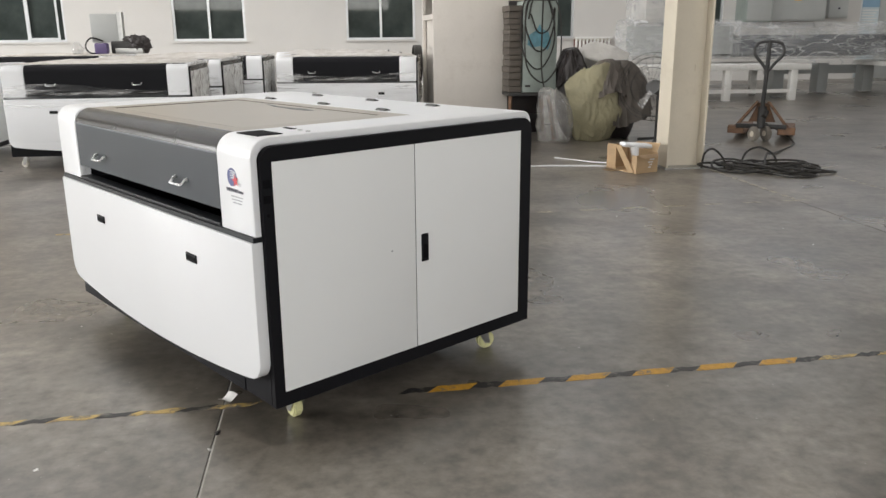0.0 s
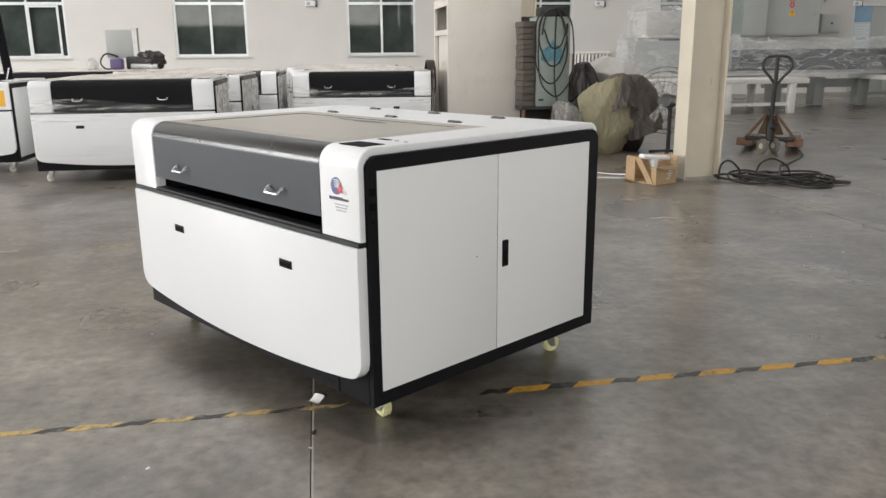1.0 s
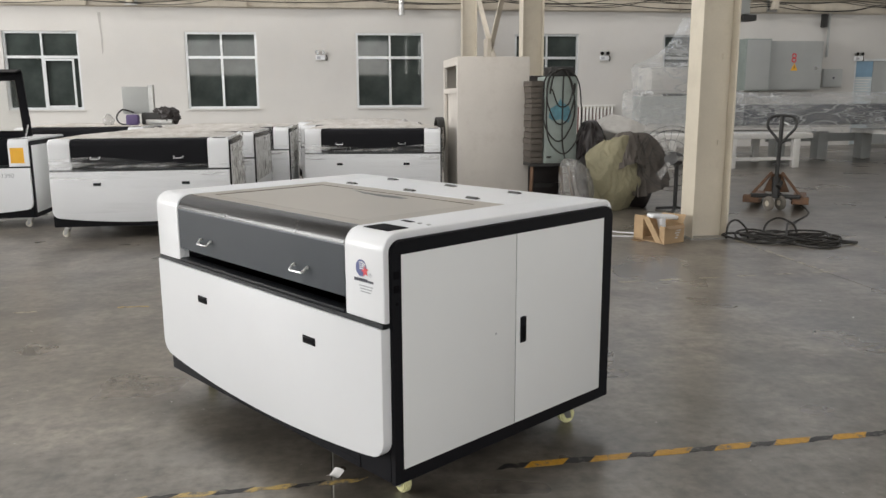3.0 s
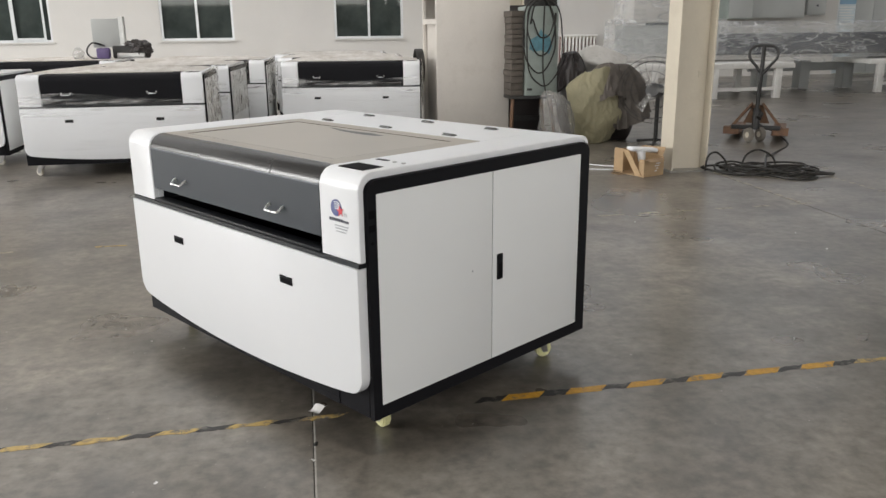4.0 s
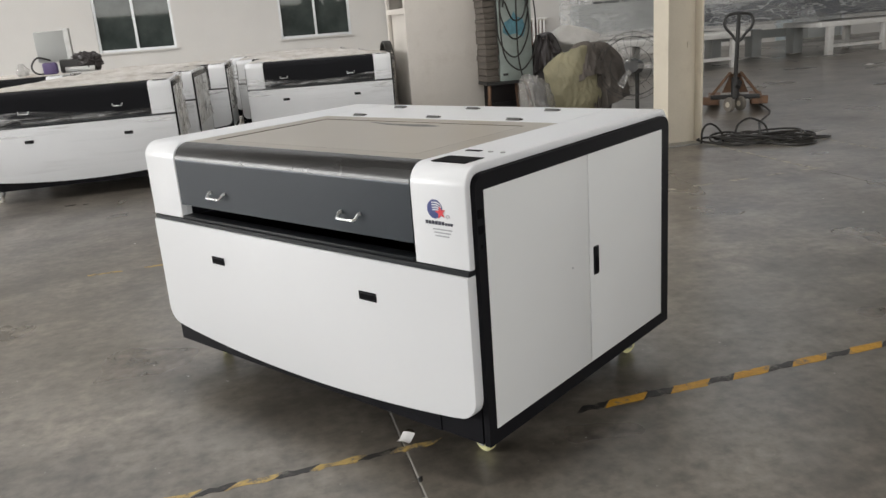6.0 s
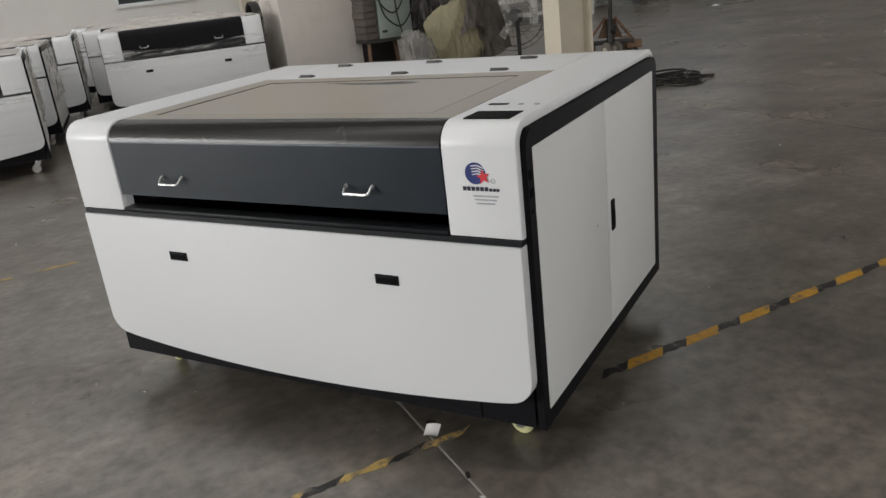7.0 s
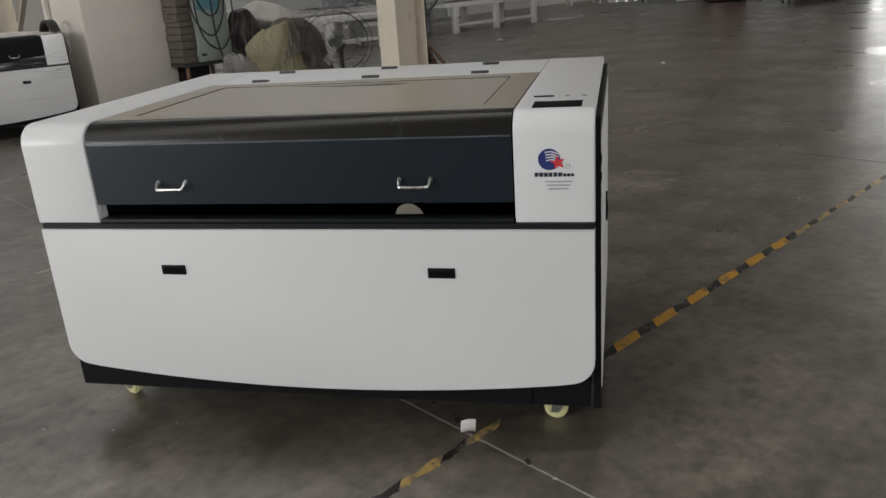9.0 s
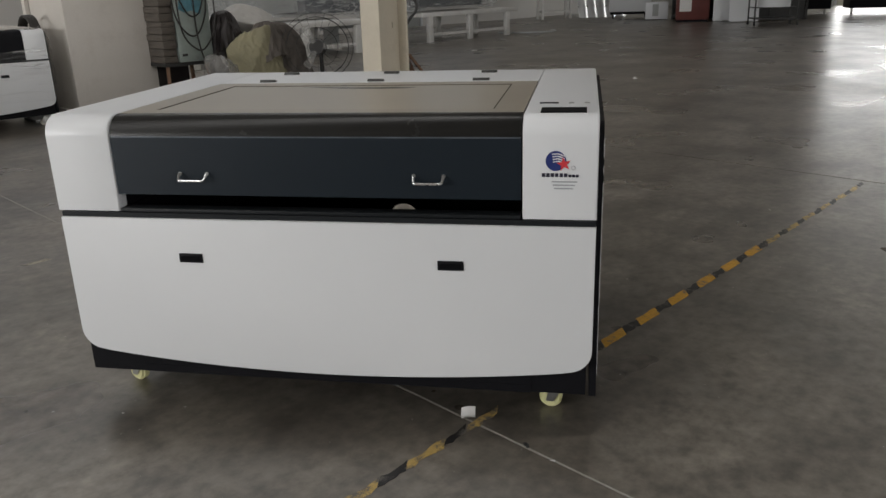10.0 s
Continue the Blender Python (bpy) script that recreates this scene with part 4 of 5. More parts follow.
def film_over(t, w, d, seed):
    """Creased stretch film over a machine's band and door side, and a crumpled foam sheet on its top."""
    random.seed(seed)
    off = seed * 3.7

    def crumple(s, q):
        x, y = s * 9 + off, q * 5 - off
        k = noise.noise(Vector((x * 0.8, y * 0.8, off))) * 0.5 + noise.noise(Vector((x * 2.2, y * 2.2, -off))) * 0.3
        ridge = (1 - abs(noise.noise(Vector((x * 1.4, y * 1.1, off + 5))))) ** 5
        edge = min(1.0, 6 * min(s, 1 - s, q, 1 - q))
        return k, ridge, edge

    def on_top(s, q):
        k, ridge, edge = crumple(s, q)
        return (0.02 * k, 0.02 * k, 0.008 + edge * (0.004 + 0.026 * ridge + 0.020 * max(k, -0.1)) - (1 - edge) * 0.004)
    part("foam_sheet", sheet(bmesh.new(), (0.16, 0.03, TOP), (d - 0.2, 0, 0), (0, w - 0.06, 0), 34, 46, on_top), "foam", t, "crumpled white packing sheet")

    def on_band(s, q):
        k, ridge, edge = crumple(s * 1.4, q * 0.6)
        return (-0.010 - 0.012 * ridge - 0.008 * k, 0, 0.05 * math.sin(s * 5 + off) * (q - 0.3) + 0.012 * k)
    part("stretch_film", sheet(bmesh.new(), (-0.046, 0.02, 0.66), (0, w - 0.04, 0), (0, 0, 0.19), 60, 8, on_band), "streak", t, "creased clear stretch film")
    part("stretch_film", sheet(bmesh.new(), (-0.044, 0.02, 0.30), (0, w - 0.04, 0), (0, 0, 0.36), 60, 10, on_band), "thinfilm", t, "thin clear stretch film")

    def on_side(s, q):
        k, ridge, edge = crumple(s * 0.7, q * 1.2)
        return (0.02 * k, -0.016 - 0.035 * ridge - 0.02 * k * (1 - q), 0.02 * k)
    part("stretch_film", sheet(bmesh.new(), (-0.02, -0.004, 0.45), (d * 0.98, 0, 0), (0, 0, 0.63), 36, 20, on_side), "film", t, "creased clear stretch film")


main = machine("laser_cutter", pose(0, 0, 0), 1.80, 1.318, "white and slate laser cutter with yellow castors on concrete", True, False, rubber="pu", group="")
part("dust_streak", prism(bmesh.new(), [(0.0, 0.0), (0.10, 0.012), (0.26, 0.004), (0.47, 0.02), (0.30, -0.012), (0.12, -0.022), (0.02, -0.016)], lambda a, b, c: (0.718 + 1.7 * b, 0.70 + a, c), TOP - 0.0044, TOP - 0.0040),
     "hinge", main, "dark smear on the window", smooth=False)
# printed mark: blue ball, red star, name bar and address lines
logo = new("printed_mark")
logo.parent = main
logo.matrix_local = pose(-0.0012, 0.122, 0.930)
tagged(logo, "blue and red printed mark with dark bars")
flat = lambda a, b, c: (c, -a, b)
part("ball", prism(bmesh.new(), arc(-0.006, 0, 0.0305, 0, 350, 35), flat, -0.0002, 0.002), "blue", logo, smooth=False)
for k in range(4):
    part("ball_stripe", prism(bmesh.new(), [(-0.018 + k * 0.001, 0.022 - k * 0.008), (0.002, 0.024 - k * 0.0075), (0.021, 0.016 - k * 0.007), (0.021, 0.013 - k * 0.007), (0.0, 0.0205 - k * 0.0075), (-0.017 + k * 0.001, 0.0195 - k * 0.008)], flat, -0.0010, -0.0004),
         "white", logo, smooth=False)
star = []
for k in range(10):
    r = 0.022 if k % 2 == 0 else 0.009
    star.append((0.018 + r * math.cos(radians(100 + 36 * k)), -0.009 + r * math.sin(radians(100 + 36 * k))))
part("star", prism(bmesh.new(), star, flat, -0.0016, -0.0011), "red", logo, smooth=False)
ring = bmesh.new()
tube(ring, [(-0.0006, -0.046 + 0.006 * math.cos(a * math.pi / 6), -0.020 + 0.006 * math.sin(a * math.pi / 6)) for a in range(12)], 0.0008, 5, 2, True)
part("small_ring", ring, "greyink", logo)
for k in range(9):
    x0, tall = (-0.047 + 0.0132 * k, 0.0115) if k < 6 else (0.0325 + 0.0108 * (k - 6), 0.0080)
    wide = 0.0098 if k < 6 else 0.0082
    part("name_block", prism(bmesh.new(), [(x0, -0.049), (x0 + wide, -0.049), (x0 + wide, -0.049 + tall), (x0, -0.049 + tall)], flat, -0.0006, 0.0006), "ink", logo, smooth=False)
for k in range(3):
    part("address_bar", prism(bmesh.new(), [(-0.018 + 0.004 * k, -0.0655 - 0.0105 * k), (0.058 - 0.006 * k, -0.0655 - 0.0105 * k), (0.058 - 0.006 * k, -0.0615 - 0.0105 * k), (-0.018 + 0.004 * k, -0.0615 - 0.0105 * k)], flat, -0.0006, 0.0006), "greyink", logo, smooth=False)

ROW = [("wrapped_laser_cutter", -1.25, 6.43, 90.0), ("wrapped_laser_cutter", -1.11, 7.98, 85.0), ("wrapped_laser_cutter", -0.73, 9.58, 86.5), ("wrapped_laser_cutter", 1.41, 8.38, 82.2),
       ("wrapped_laser_cutter", 1.33, 10.06, 86.0), ("wrapped_laser_cutter", 1.24, 11.66, 86.0), ("wrapped_laser_cutter", -2.99, 10.35, 89.0)]
for k, (nm, u, v, turn) in enumerate(ROW):
    t = machine(nm, HALL @ pose(u, v, 0, 0, 0, turn) @ Matrix.Diagonal((1, 1, 1.025, 1)), 1.90, 1.34, "white and black laser cutter wrapped in film and foam")
    film_over(t, 1.90, 1.34, k + 1)

# the open-lidded machine
opened = machine("open_laser_cutter", HALL @ pose(-3.64, 7.30, 0, 0, 0, 90), 1.90, 1.34, "white and black laser cutter with its lid raised", False, False, True, group="")
lettering("model_code", "QL-1390", 0.075, pose(-0.0175, 0.45, 0.615, 90, 0, -90), "greyink", opened)
part("label_plate", boxed(-0.002, 0.055, 0.785, -0.0002, 0.205, 0.965), "sign", opened, "orange warning label", smooth=False)
part("gas_strut", rod(bmesh.new(), (0.62, 0.25, 1.0), (0.80, 0.25, 1.20), 0.009, 10), "chrome", opened, "thin gas strut")

# ---------------------------------------------------------------- things round the machine
# floor slabs, one object a slab
random.seed(7)
CUTS_U = [U0, -20.4, -16.4, -12.4, -8.3, -4.25, -0.2, 4.12, 12.1, 16.0, 20.0, 24.0, 28.0, 32.0, U1]
CUTS_V = [V0, -16.0, -10.0, -4.2, 14.6, V1]
for i in range(len(CUTS_U) - 1):
    for j in range(len(CUTS_V) - 1):
        g = 0.0055
        part("slab", boxed(CUTS_U[i] + g, CUTS_V[j] + g, -0.15, CUTS_U[i + 1] - g, CUTS_V[j + 1] - g, 0.0), "concrete", floor, smooth=False)

# marking tape
tape = thing("floor_marking_tape", HALL, "worn yellow and black warning tape stuck to the floor", "floor tape", kind="structure")
random.seed(11)


def stripe(u0, u1, line, width, material, skew, ragged):
    n = 5
    low, up = [], []
    for k in range(n + 1):
        u = u0 + (u1 - u0) * k / n
        low.append((u, line(u) - width / 2 + random.uniform(-ragged, ragged)))
        up.append((u + skew, line(u) + width / 2 + random.uniform(-ragged, ragged)))
    part("stripe", prism(bmesh.new(), low + up[::-1], lambda a, b, c: (a, b, c), 0.0004, 0.0012), material, tape, smooth=False)


main_line = lambda u: 0.343 + 0.0335 * u
for k in range(-14, 12):
    u = 0.592 + 0.2865 * k
    worn = u > 2.3 or u < -0.25
    if not (-0.05 < u < 0.45):
        stripe(u, u + 0.168, main_line, 0.054 if not worn else 0.036, "yellow_old" if worn else "yellow_tape", 0.045, 0.008 if worn else 0.002)
    if not (-0.30 < u < 0.30):
        stripe(u + 0.169, u + 0.2855, main_line, 0.044 if not worn else 0.034, "black_tape", 0.045, 0.008)
far_line = lambda u: 3.40 + 0.041 * u
for k in range(-12, 13):
    u = -0.3 + 0.36 * k
    if random.random() < 0.85 or -1.9 < u < -1.4:
        stripe(u, u + random.uniform(0.12, 0.24), far_line, 0.035, "yellow_old" if -1.95 < u < -1.3 else "faint_tape", -0.02, 0.010)
tape_b = thing("faded_floor_tape", HALL, "faded pale tape remains on the concrete", "floor tape", kind="structure")
for v0, v1, at in ((3.62, 5.3, 4.14), (3.4, 5.0, 5.17)):
    v = v0
    while v < v1:
        ln = random.uniform(0.05, 0.16)
        part("stripe", prism(bmesh.new(), [(at - 0.022 + random.uniform(-0.008, 0.008), v), (at + 0.022, v + 0.01), (at + 0.018 + random.uniform(-0.008, 0.008), v + ln), (at - 0.02, v + ln - 0.01)], lambda a, b, c: (a, b, c), 0.0004, 0.0012), "faint_tape", tape_b, smooth=False)
        v += ln + random.uniform(0.02, 0.08)

tag_bm = sheet(bmesh.new(), (0, 0, 0), (0.050, 0.0, 0), (0, 0.046, 0), 6, 8, lambda s, q: (0.006 * q * q, -0.012 * max(0, 0.3 - q), 0.003 + 0.024 * q * q + 0.06 * max(0, 0.3 - q) ** 1.5 + 0.004 * math.sin(3 * s)))
single("paper_tag", tag_bm, "paper", pose(0.035, 0.440, 0, 0, 0, -75), "curled white paper tag lying on the floor tape", "paper tag")
single("dark_chip", lump(bmesh.new(), (0, 0, 0.004), (0.016, 0.008, 0.006), 2.2, 0.5, 2.0, 2, 0.0), "ironblack", pose(-0.092, 0.206, 0, 0, 0, 30), "small dark chip lying on the floor joint", "chip")
random.seed(21)
for k in range(40):
    u, v = random.uniform(-3, 9), random.uniform(-0.4, 9)
    s = random.uniform(0.003, 0.008)
    bmx = sheet(bmesh.new(), (-s, -s, 0), (2 * s, 0, 0), (0, 1.4 * s, 0), 2, 2, lambda a, b: (0, 0, 0.002 + 0.004 * a * b))
    single("paper_scrap", bmx, "paper", HALL @ pose(u, v, 0, 0, 0, random.uniform(0, 180)), "tiny white scrap on the floor", "scrap", "scraps on the floor")
for u, v, s in ((11.3, 11.0, 0.10), (8.6, 5.2, 0.05)):
    single("paper_scrap", sheet(bmesh.new(), (-s, -s, 0), (2 * s, 0, 0), (0, 1.1 * s, 0), 4, 4, lambda a, b: (0, 0, 0.003 + 0.02 * a * b)), "paper", HALL @ pose(u, v, 0, 0, 0, 20), "crumpled white paper on the floor", "scrap", "scraps on the floor")

# tall white enclosure
enc = thing("tall_white_enclosure", HALL @ pose(1.645, 8.35, 0) @ Matrix.Diagonal((1.075, 1, 1.015, 1)), "tall white sheet metal enclosure with open side frame", "enclosure")
part("front_sheet", boxed(0, 0, 0.03, 0.95, 0.02, 2.04, bevel=0.004), "enclosure", enc, "white painted front sheet")
part("rear_sheet", boxed(0, 1.28, 0.03, 0.95, 1.30, 2.04), "enclosure", enc, smooth=False)
part("right_sheet", boxed(0.93, 0.021, 0.03, 0.95, 1.279, 2.038), "enclosure", enc, smooth=False)
part("top_sheet", boxed(0.0, 0.021, 2.018, 0.929, 1.279, 2.038), "enclosure", enc, smooth=False)
for v0, v1, z0, z1 in ((0.021, 0.10, 0.03, 2.017), (1.20, 1.279, 0.03, 2.017), (0.101, 1.199, 1.93, 2.017), (0.101, 1.199, 1.55, 1.62), (0.101, 1.199, 0.03, 0.12)):
    part("frame_bar", boxed(0.0, v0, z0, 0.04, v1, z1), "enclosure", enc, smooth=False)
part("inner_panel", boxed(0.05, 0.101, 0.12, 0.06, 1.199, 1.55), "enclosure", enc, "pale inner panel", smooth=False)
for u in (0.05, 0.88):
    for v in (0.05, 1.22):
        part("foot", boxed(u - 0.03, v - 0.02, 0, u + 0.03, v + 0.04, 0.03), "black", enc, smooth=False)

# stacked grey boards and the cable box on its stand
stand = thing("steel_stand", HALL @ pose(2.47, 7.95, 0) @ Matrix.Diagonal((1, 1, 1.03, 1)), "dark steel stand with splayed legs", "stand")
for a, bb in (((0.16, 0.04, 0.56), (0.12, -0.02, 0)), ((0.68, 0.04, 0.56), (0.76, -0.04, 0)), ((0.16, 0.44, 0.56), (0.12, 0.5, 0)), ((0.68, 0.44, 0.56), (0.74, 0.5, 0))):
    part("leg", bar(bmesh.new(), a, bb, 0.04, 0.04), "rust", stand, smooth=False)
part("deck", boxed(0.12, 0.0, 0.56, 0.74, 0.48, 0.60), "ironblack", stand, smooth=False)
random.seed(5)
z = 0.62
while z < 1.72:
    tall, wide = random.uniform(0.055, 0.095), random.uniform(0.172, 0.182)
    dx, dy = random.uniform(-0.012, 0.0), random.uniform(-0.02, 0.015)
    single("grey_board", boxed(0, 0, 0, wide, 0.46, tall - 0.004, bevel=0.005), "bark", HALL @ pose(2.602 + dx, 7.97 + dy, z, 0, 0, random.uniform(-1.5, 1.5)), "weathered brown board in a stack", "board", "stacked boards")
    z += tall
# the shaded gap behind boards and stand is drawn as a dark sheet
dark = thing("shade_sheet", HALL @ pose(2.65, 8.70, 0, 0, 0, 0), "dark brown sheet standing in for the shade behind the boards", "sheet")
part("leaf", boxed(0, 0, 0.0, 0.62, 0.03, 1.82, bevel=0.004), "darkcloth", dark)
part("batten", boxed(0.02, -0.03, 0.2, 0.60, 0.0, 0.27), "ironblack", dark, smooth=False)
cbx = thing("cable_box", HALL @ pose(2.785, 7.95, 0.62), "grey-green steel box stained blue and hung with cables", "electrical box")
part("body", boxed(0, 0, 0, 0.455, 0.42, 1.17, bevel=0.008), "greengrey", cbx)
part("cap", boxed(0.08, 0.02, 1.17, 0.42, 0.40, 1.30, bevel=0.01), "ironblack", cbx)
part("hatch", boxed(0.02, -0.008, 0.03, 0.435, 0.0, 1.14, bevel=0.004), "greengrey", cbx)
part("blue_patch", prism(bmesh.new(), [(0.05, 0.62), (0.12, 0.58), (0.22, 0.60), (0.33, 0.55), (0.37, 0.66), (0.33, 0.78), (0.24, 0.82), (0.21, 0.88), (0.17, 0.80), (0.07, 0.74)], lambda a, b, c: (a, c, b), -0.0105, -0.0086), "bluedye", cbx, "blue dye stain", smooth=False)
part("latch", boxed(0.03, -0.016, 0.07, 0.10, -0.0085, 0.10, bevel=0.003), "ironblack", cbx)
for a, bot, wide in ((0, 0.32, 0.36), (1, 0.55, 0.30), (2, 0.78, 0.26), (3, 0.15, 0.40)):
    y = -0.035 - 0.014 * a
    cx = 0.19 + 0.02 * a
    single("hung_cable", tube(bmesh.new(), [(cx - wide / 2, y, 1.18), (cx - wide / 2 - 0.05, y, 0.95), (cx - wide / 2 - 0.03, y - 0.02, bot + 0.22), (cx - 0.06, y - 0.02, bot), (cx + 0.08, y - 0.02, bot + 0.03), (cx + wide / 2 + 0.03, y, bot + 0.3), (cx + wide / 2 + 0.02, y, 0.95), (cx + wide / 2 - 0.05, y + 0.02, 1.18), (cx, y + 0.05, 1.27)], 0.010, 8, 6, True),
           "cable", HALL @ pose(2.785, 7.95, 0.62), "black cable coiled over the steel box", "cable", "cables on the box")
single("hung_cable", tube(bmesh.new(), [(0.24, -0.05, 1.18), (0.235, -0.045, 0.8), (0.24, -0.05, 0.3), (0.30, -0.08, -0.05), (0.36, -0.15, -0.30), (0.42, -0.2, -0.58)], 0.010, 8, 6), "cable", HALL @ pose(2.785, 7.95, 0.62), "black cable trailing down to the floor", "cable", "cables on the box")

# heap of sacks
heap = HALL
single("olive_sack", sack(bmesh.new(), (3.70, 7.74, 0.44), (0.38, 0.36, 0.55), 3, planes=26, power=32, crease=0.046, sub=6), "green", heap, "bulging olive woven sack on the floor", "sack", "heap of sacks", angle=60)
single("covered_sack", sack(bmesh.new(), (4.10, 7.92, 0.40), (0.28, 0.28, 0.50), 8, planes=18, crease=0.03), "darkcloth", heap, "dark sack under a dust sheet", "sack", "heap of sacks", angle=60)
single("dust_sheet", drape(bmesh.new(), (4.06, 7.80), (0.36, 0.36), 1.04, 0.16, 7.7, 15, depth=0.10), "cloth", heap, "grey-brown dust sheet thrown over the sacks", "cloth", "heap of sacks", angle=60)
single("cloth_fold", drape(bmesh.new(), (3.84, 7.66), (0.27, 0.22), 1.05, 0.56, 5.3, 12, depth=0.075), "cloth", heap, "grey-brown cloth draped over the olive sack", "cloth", "heap of sacks", angle=60)
single("white_sack", sack(bmesh.new(), (3.98, 8.34, 0.46), (0.44, 0.28, 0.50), 12, planes=18, power=30, crease=0.03), "whitebag", heap, "white woven sack at the foot of the heap", "sack", "heap of sacks", angle=60)
single("white_sack", sack(bmesh.new(), (3.94, 8.28, 1.06), (0.36, 0.26, 0.17), 14, planes=16, power=30, crease=0.035, flat=None), "whitebag", heap, "white woven sack on the heap", "sack", "heap of sacks", angle=60)
single("dark_sack", sack(bmesh.new(), (3.46, 8.06, 0.50), (0.20, 0.22, 0.50), 21), "darkcloth", heap, "dark plastic sack behind the olive one", "sack", "heap of sacks", angle=60)
single("dark_cloth", drape(bmesh.new(), (3.45, 8.00), (0.20, 0.22), 1.20, 0.66, 2.9, 9, depth=0.06), "darkcloth", heap, "dark maroon cloth hung over a sack", "cloth", "heap of sacks", angle=60)
single("clear_bag", sack(bmesh.new(), (3.14, 7.56, 0.28), (0.24, 0.22, 0.36), 33, 24, 14, 0.12), "bag", heap, "creased clear plastic bag on the floor", "bag", "heap of sacks", angle=60)

# pedestal fan behind the column
fan = thing("pedestal_fan", HALL @ pose(4.42, 7.30, 0) @ Matrix.Diagonal((1.2, 1.2, 1.12, 1)), "dark wire-caged pedestal fan on the floor", "fan")
for k in range(3):
    f_a = k * 2.0944
    part("foot", bar(bmesh.new(), (0, 0, 0.05), (0.24 * math.cos(f_a), 0.24 * math.sin(f_a), 0.015), 0.03, 0.03), "ironblack", fan, smooth=False)
part("pole", rod(bmesh.new(), (0, 0, 0.03), (0, 0, 0.62), 0.022, 12), "ironblack", fan)
part("motor", rod(bmesh.new(), (0.02, 0.04, 0.62), (-0.10, -0.06, 0.64), 0.08, 20), "ironblack", fan)
cage = bmesh.new()
ct = pose(-0.10, -0.08, 0.64) @ pose(0, 0, 0, 90, 0, -40)
for r, z in ((0.38, 0.0), (0.33, 0.05), (0.33, -0.05), (0.22, 0.07), (0.10, 0.075)):
    tube(cage, [ct @ Vector((r * math.cos(a * math.pi / 8), r * math.sin(a * math.pi / 8), z)) for a in range(16)], 0.0032, 5, 2, True)
for a in range(24):
    q = a * math.pi / 12
    tube(cage, [ct @ Vector((r * math.cos(q), r * math.sin(q), z)) for r, z in ((0.06, 0.076), (0.22, 0.068), (0.33, 0.048), (0.38, 0.0), (0.33, -0.05))], 0.0015, 4, 2)
part("wire_cage", cage, "ironblack", fan, "dark wire cage")
for a in range(3):
    part("blade", prism(bmesh.new(), [(0.05, -0.02), (0.25, -0.05), (0.27, 0.04), (0.06, 0.03)], lambda p, q, c, a=a: ct @ (pose(0, 0, 0, 0, 0, 120 * a) @ Vector((p, q, c + 0.15 * q))), 0.0, 0.004), "bag", fan, "clear plastic blade", smooth=False)

# cardboard box
crd = thing("cardboard_box", HALL @ pose(3.274, 5.033, 0, 0, 0, 24), "torn open brown cardboard box holding white packing", "cardboard box")
for a in ((0, 0, 0, 0.30, 0.007, 0.185), (0.293, 0.007, 0, 0.30, 0.43, 0.20), (0.0, 0.423, 0, 0.293, 0.43, 0.25), (0, 0.30, 0, 0.007, 0.423, 0.27), (0, 0.007, 0, 0.007, 0.07, 0.185)):
    part("wall", boxed(*a), "card", crd, smooth=False)
part("base", boxed(0.007, 0.007, 0.0, 0.293, 0.423, 0.007), "card", crd, smooth=False)
part("torn_strip", prism(bmesh.new(), [(0.30, 0.265), (0.22, 0.268), (0.02, 0.012), (0.105, 0.006)], lambda a, b, c: (c, a, b), -0.012, -0.006), "card", crd, smooth=False)
part("flap", prism(bmesh.new(), [(0.02, 0), (0.40, 0), (0.37, 0.10), (0.06, 0.12)], lambda a, b, c: (0.296 + b * 0.75 + c, a, 0.20 + 0.65 * b), 0, 0.005), "card", crd, smooth=False)
part("flap", prism(bmesh.new(), [(0.0, 0), (0.29, 0), (0.25, 0.085), (0.05, 0.09)], lambda a, b, c: (a, -b * 0.55 - c, 0.185 - 0.25 * b), 0, 0.005), "cardin", crd, smooth=False)
part("flap", prism(bmesh.new(), [(0.30, 0), (0.42, 0), (0.41, 0.08), (0.32, 0.10)], lambda a, b, c: (-b * 0.9 - c, a, 0.02 + 0.15 * b), 0, 0.005), "cardin", crd, smooth=False)
part("flap", prism(bmesh.new(), [(0.0, 0), (0.16, 0.01), (0.14, 0.09), (0.02, 0.10)], lambda a, b, c: (-b - 0.005, 0.24 + a, 0.004 + c), 0, 0.006), "cardin", crd, "dark torn flap lying on the floor", smooth=False)
for k in range(4):
    part("print_mark", boxed(0.16 + 0.02 * (k % 2), -0.0022, 0.05 + 0.026 * k, 0.20 + 0.015 * k, -0.0006, 0.062 + 0.026 * k), "whitebag", crd, smooth=False)
case = thing("white_tool", HALL @ pose(3.36, 5.27, 0.262, 4, 6, 14), "white plastic casing lying across the cardboard box", "casing")
part("shell", boxed(-0.19, -0.06, -0.022, 0.16, 0.05, 0.022, bevel=0.02, seg=3), "white", case)
part("grip", rod(bmesh.new(), (-0.03, -0.05, -0.12), (-0.05, -0.03, -0.015), 0.035, 14, 0.05), "white", case, "white rounded grip")
single("white_strap", tube(bmesh.new(), [(2.0, 5.62, 0.01), (2.45, 5.64, 0.012), (2.8, 5.60, 0.01), (3.14, 5.50, 0.012)], 0.010, 6, 8), "white", HALL, "white plastic cord lying on the floor", "cord")
single("white_strap", tube(bmesh.new(), [(2.75, 6.20, 0.01), (2.95, 5.95, 0.012), (3.05, 5.75, 0.02), (3.16, 5.48, 0.05)], 0.007, 6, 8), "white", HALL, "white plastic cord lying on the floor", "cord")

# cable coil on the floor
random.seed(31)
coil = []
for k in range(105):
    a = k * 0.42
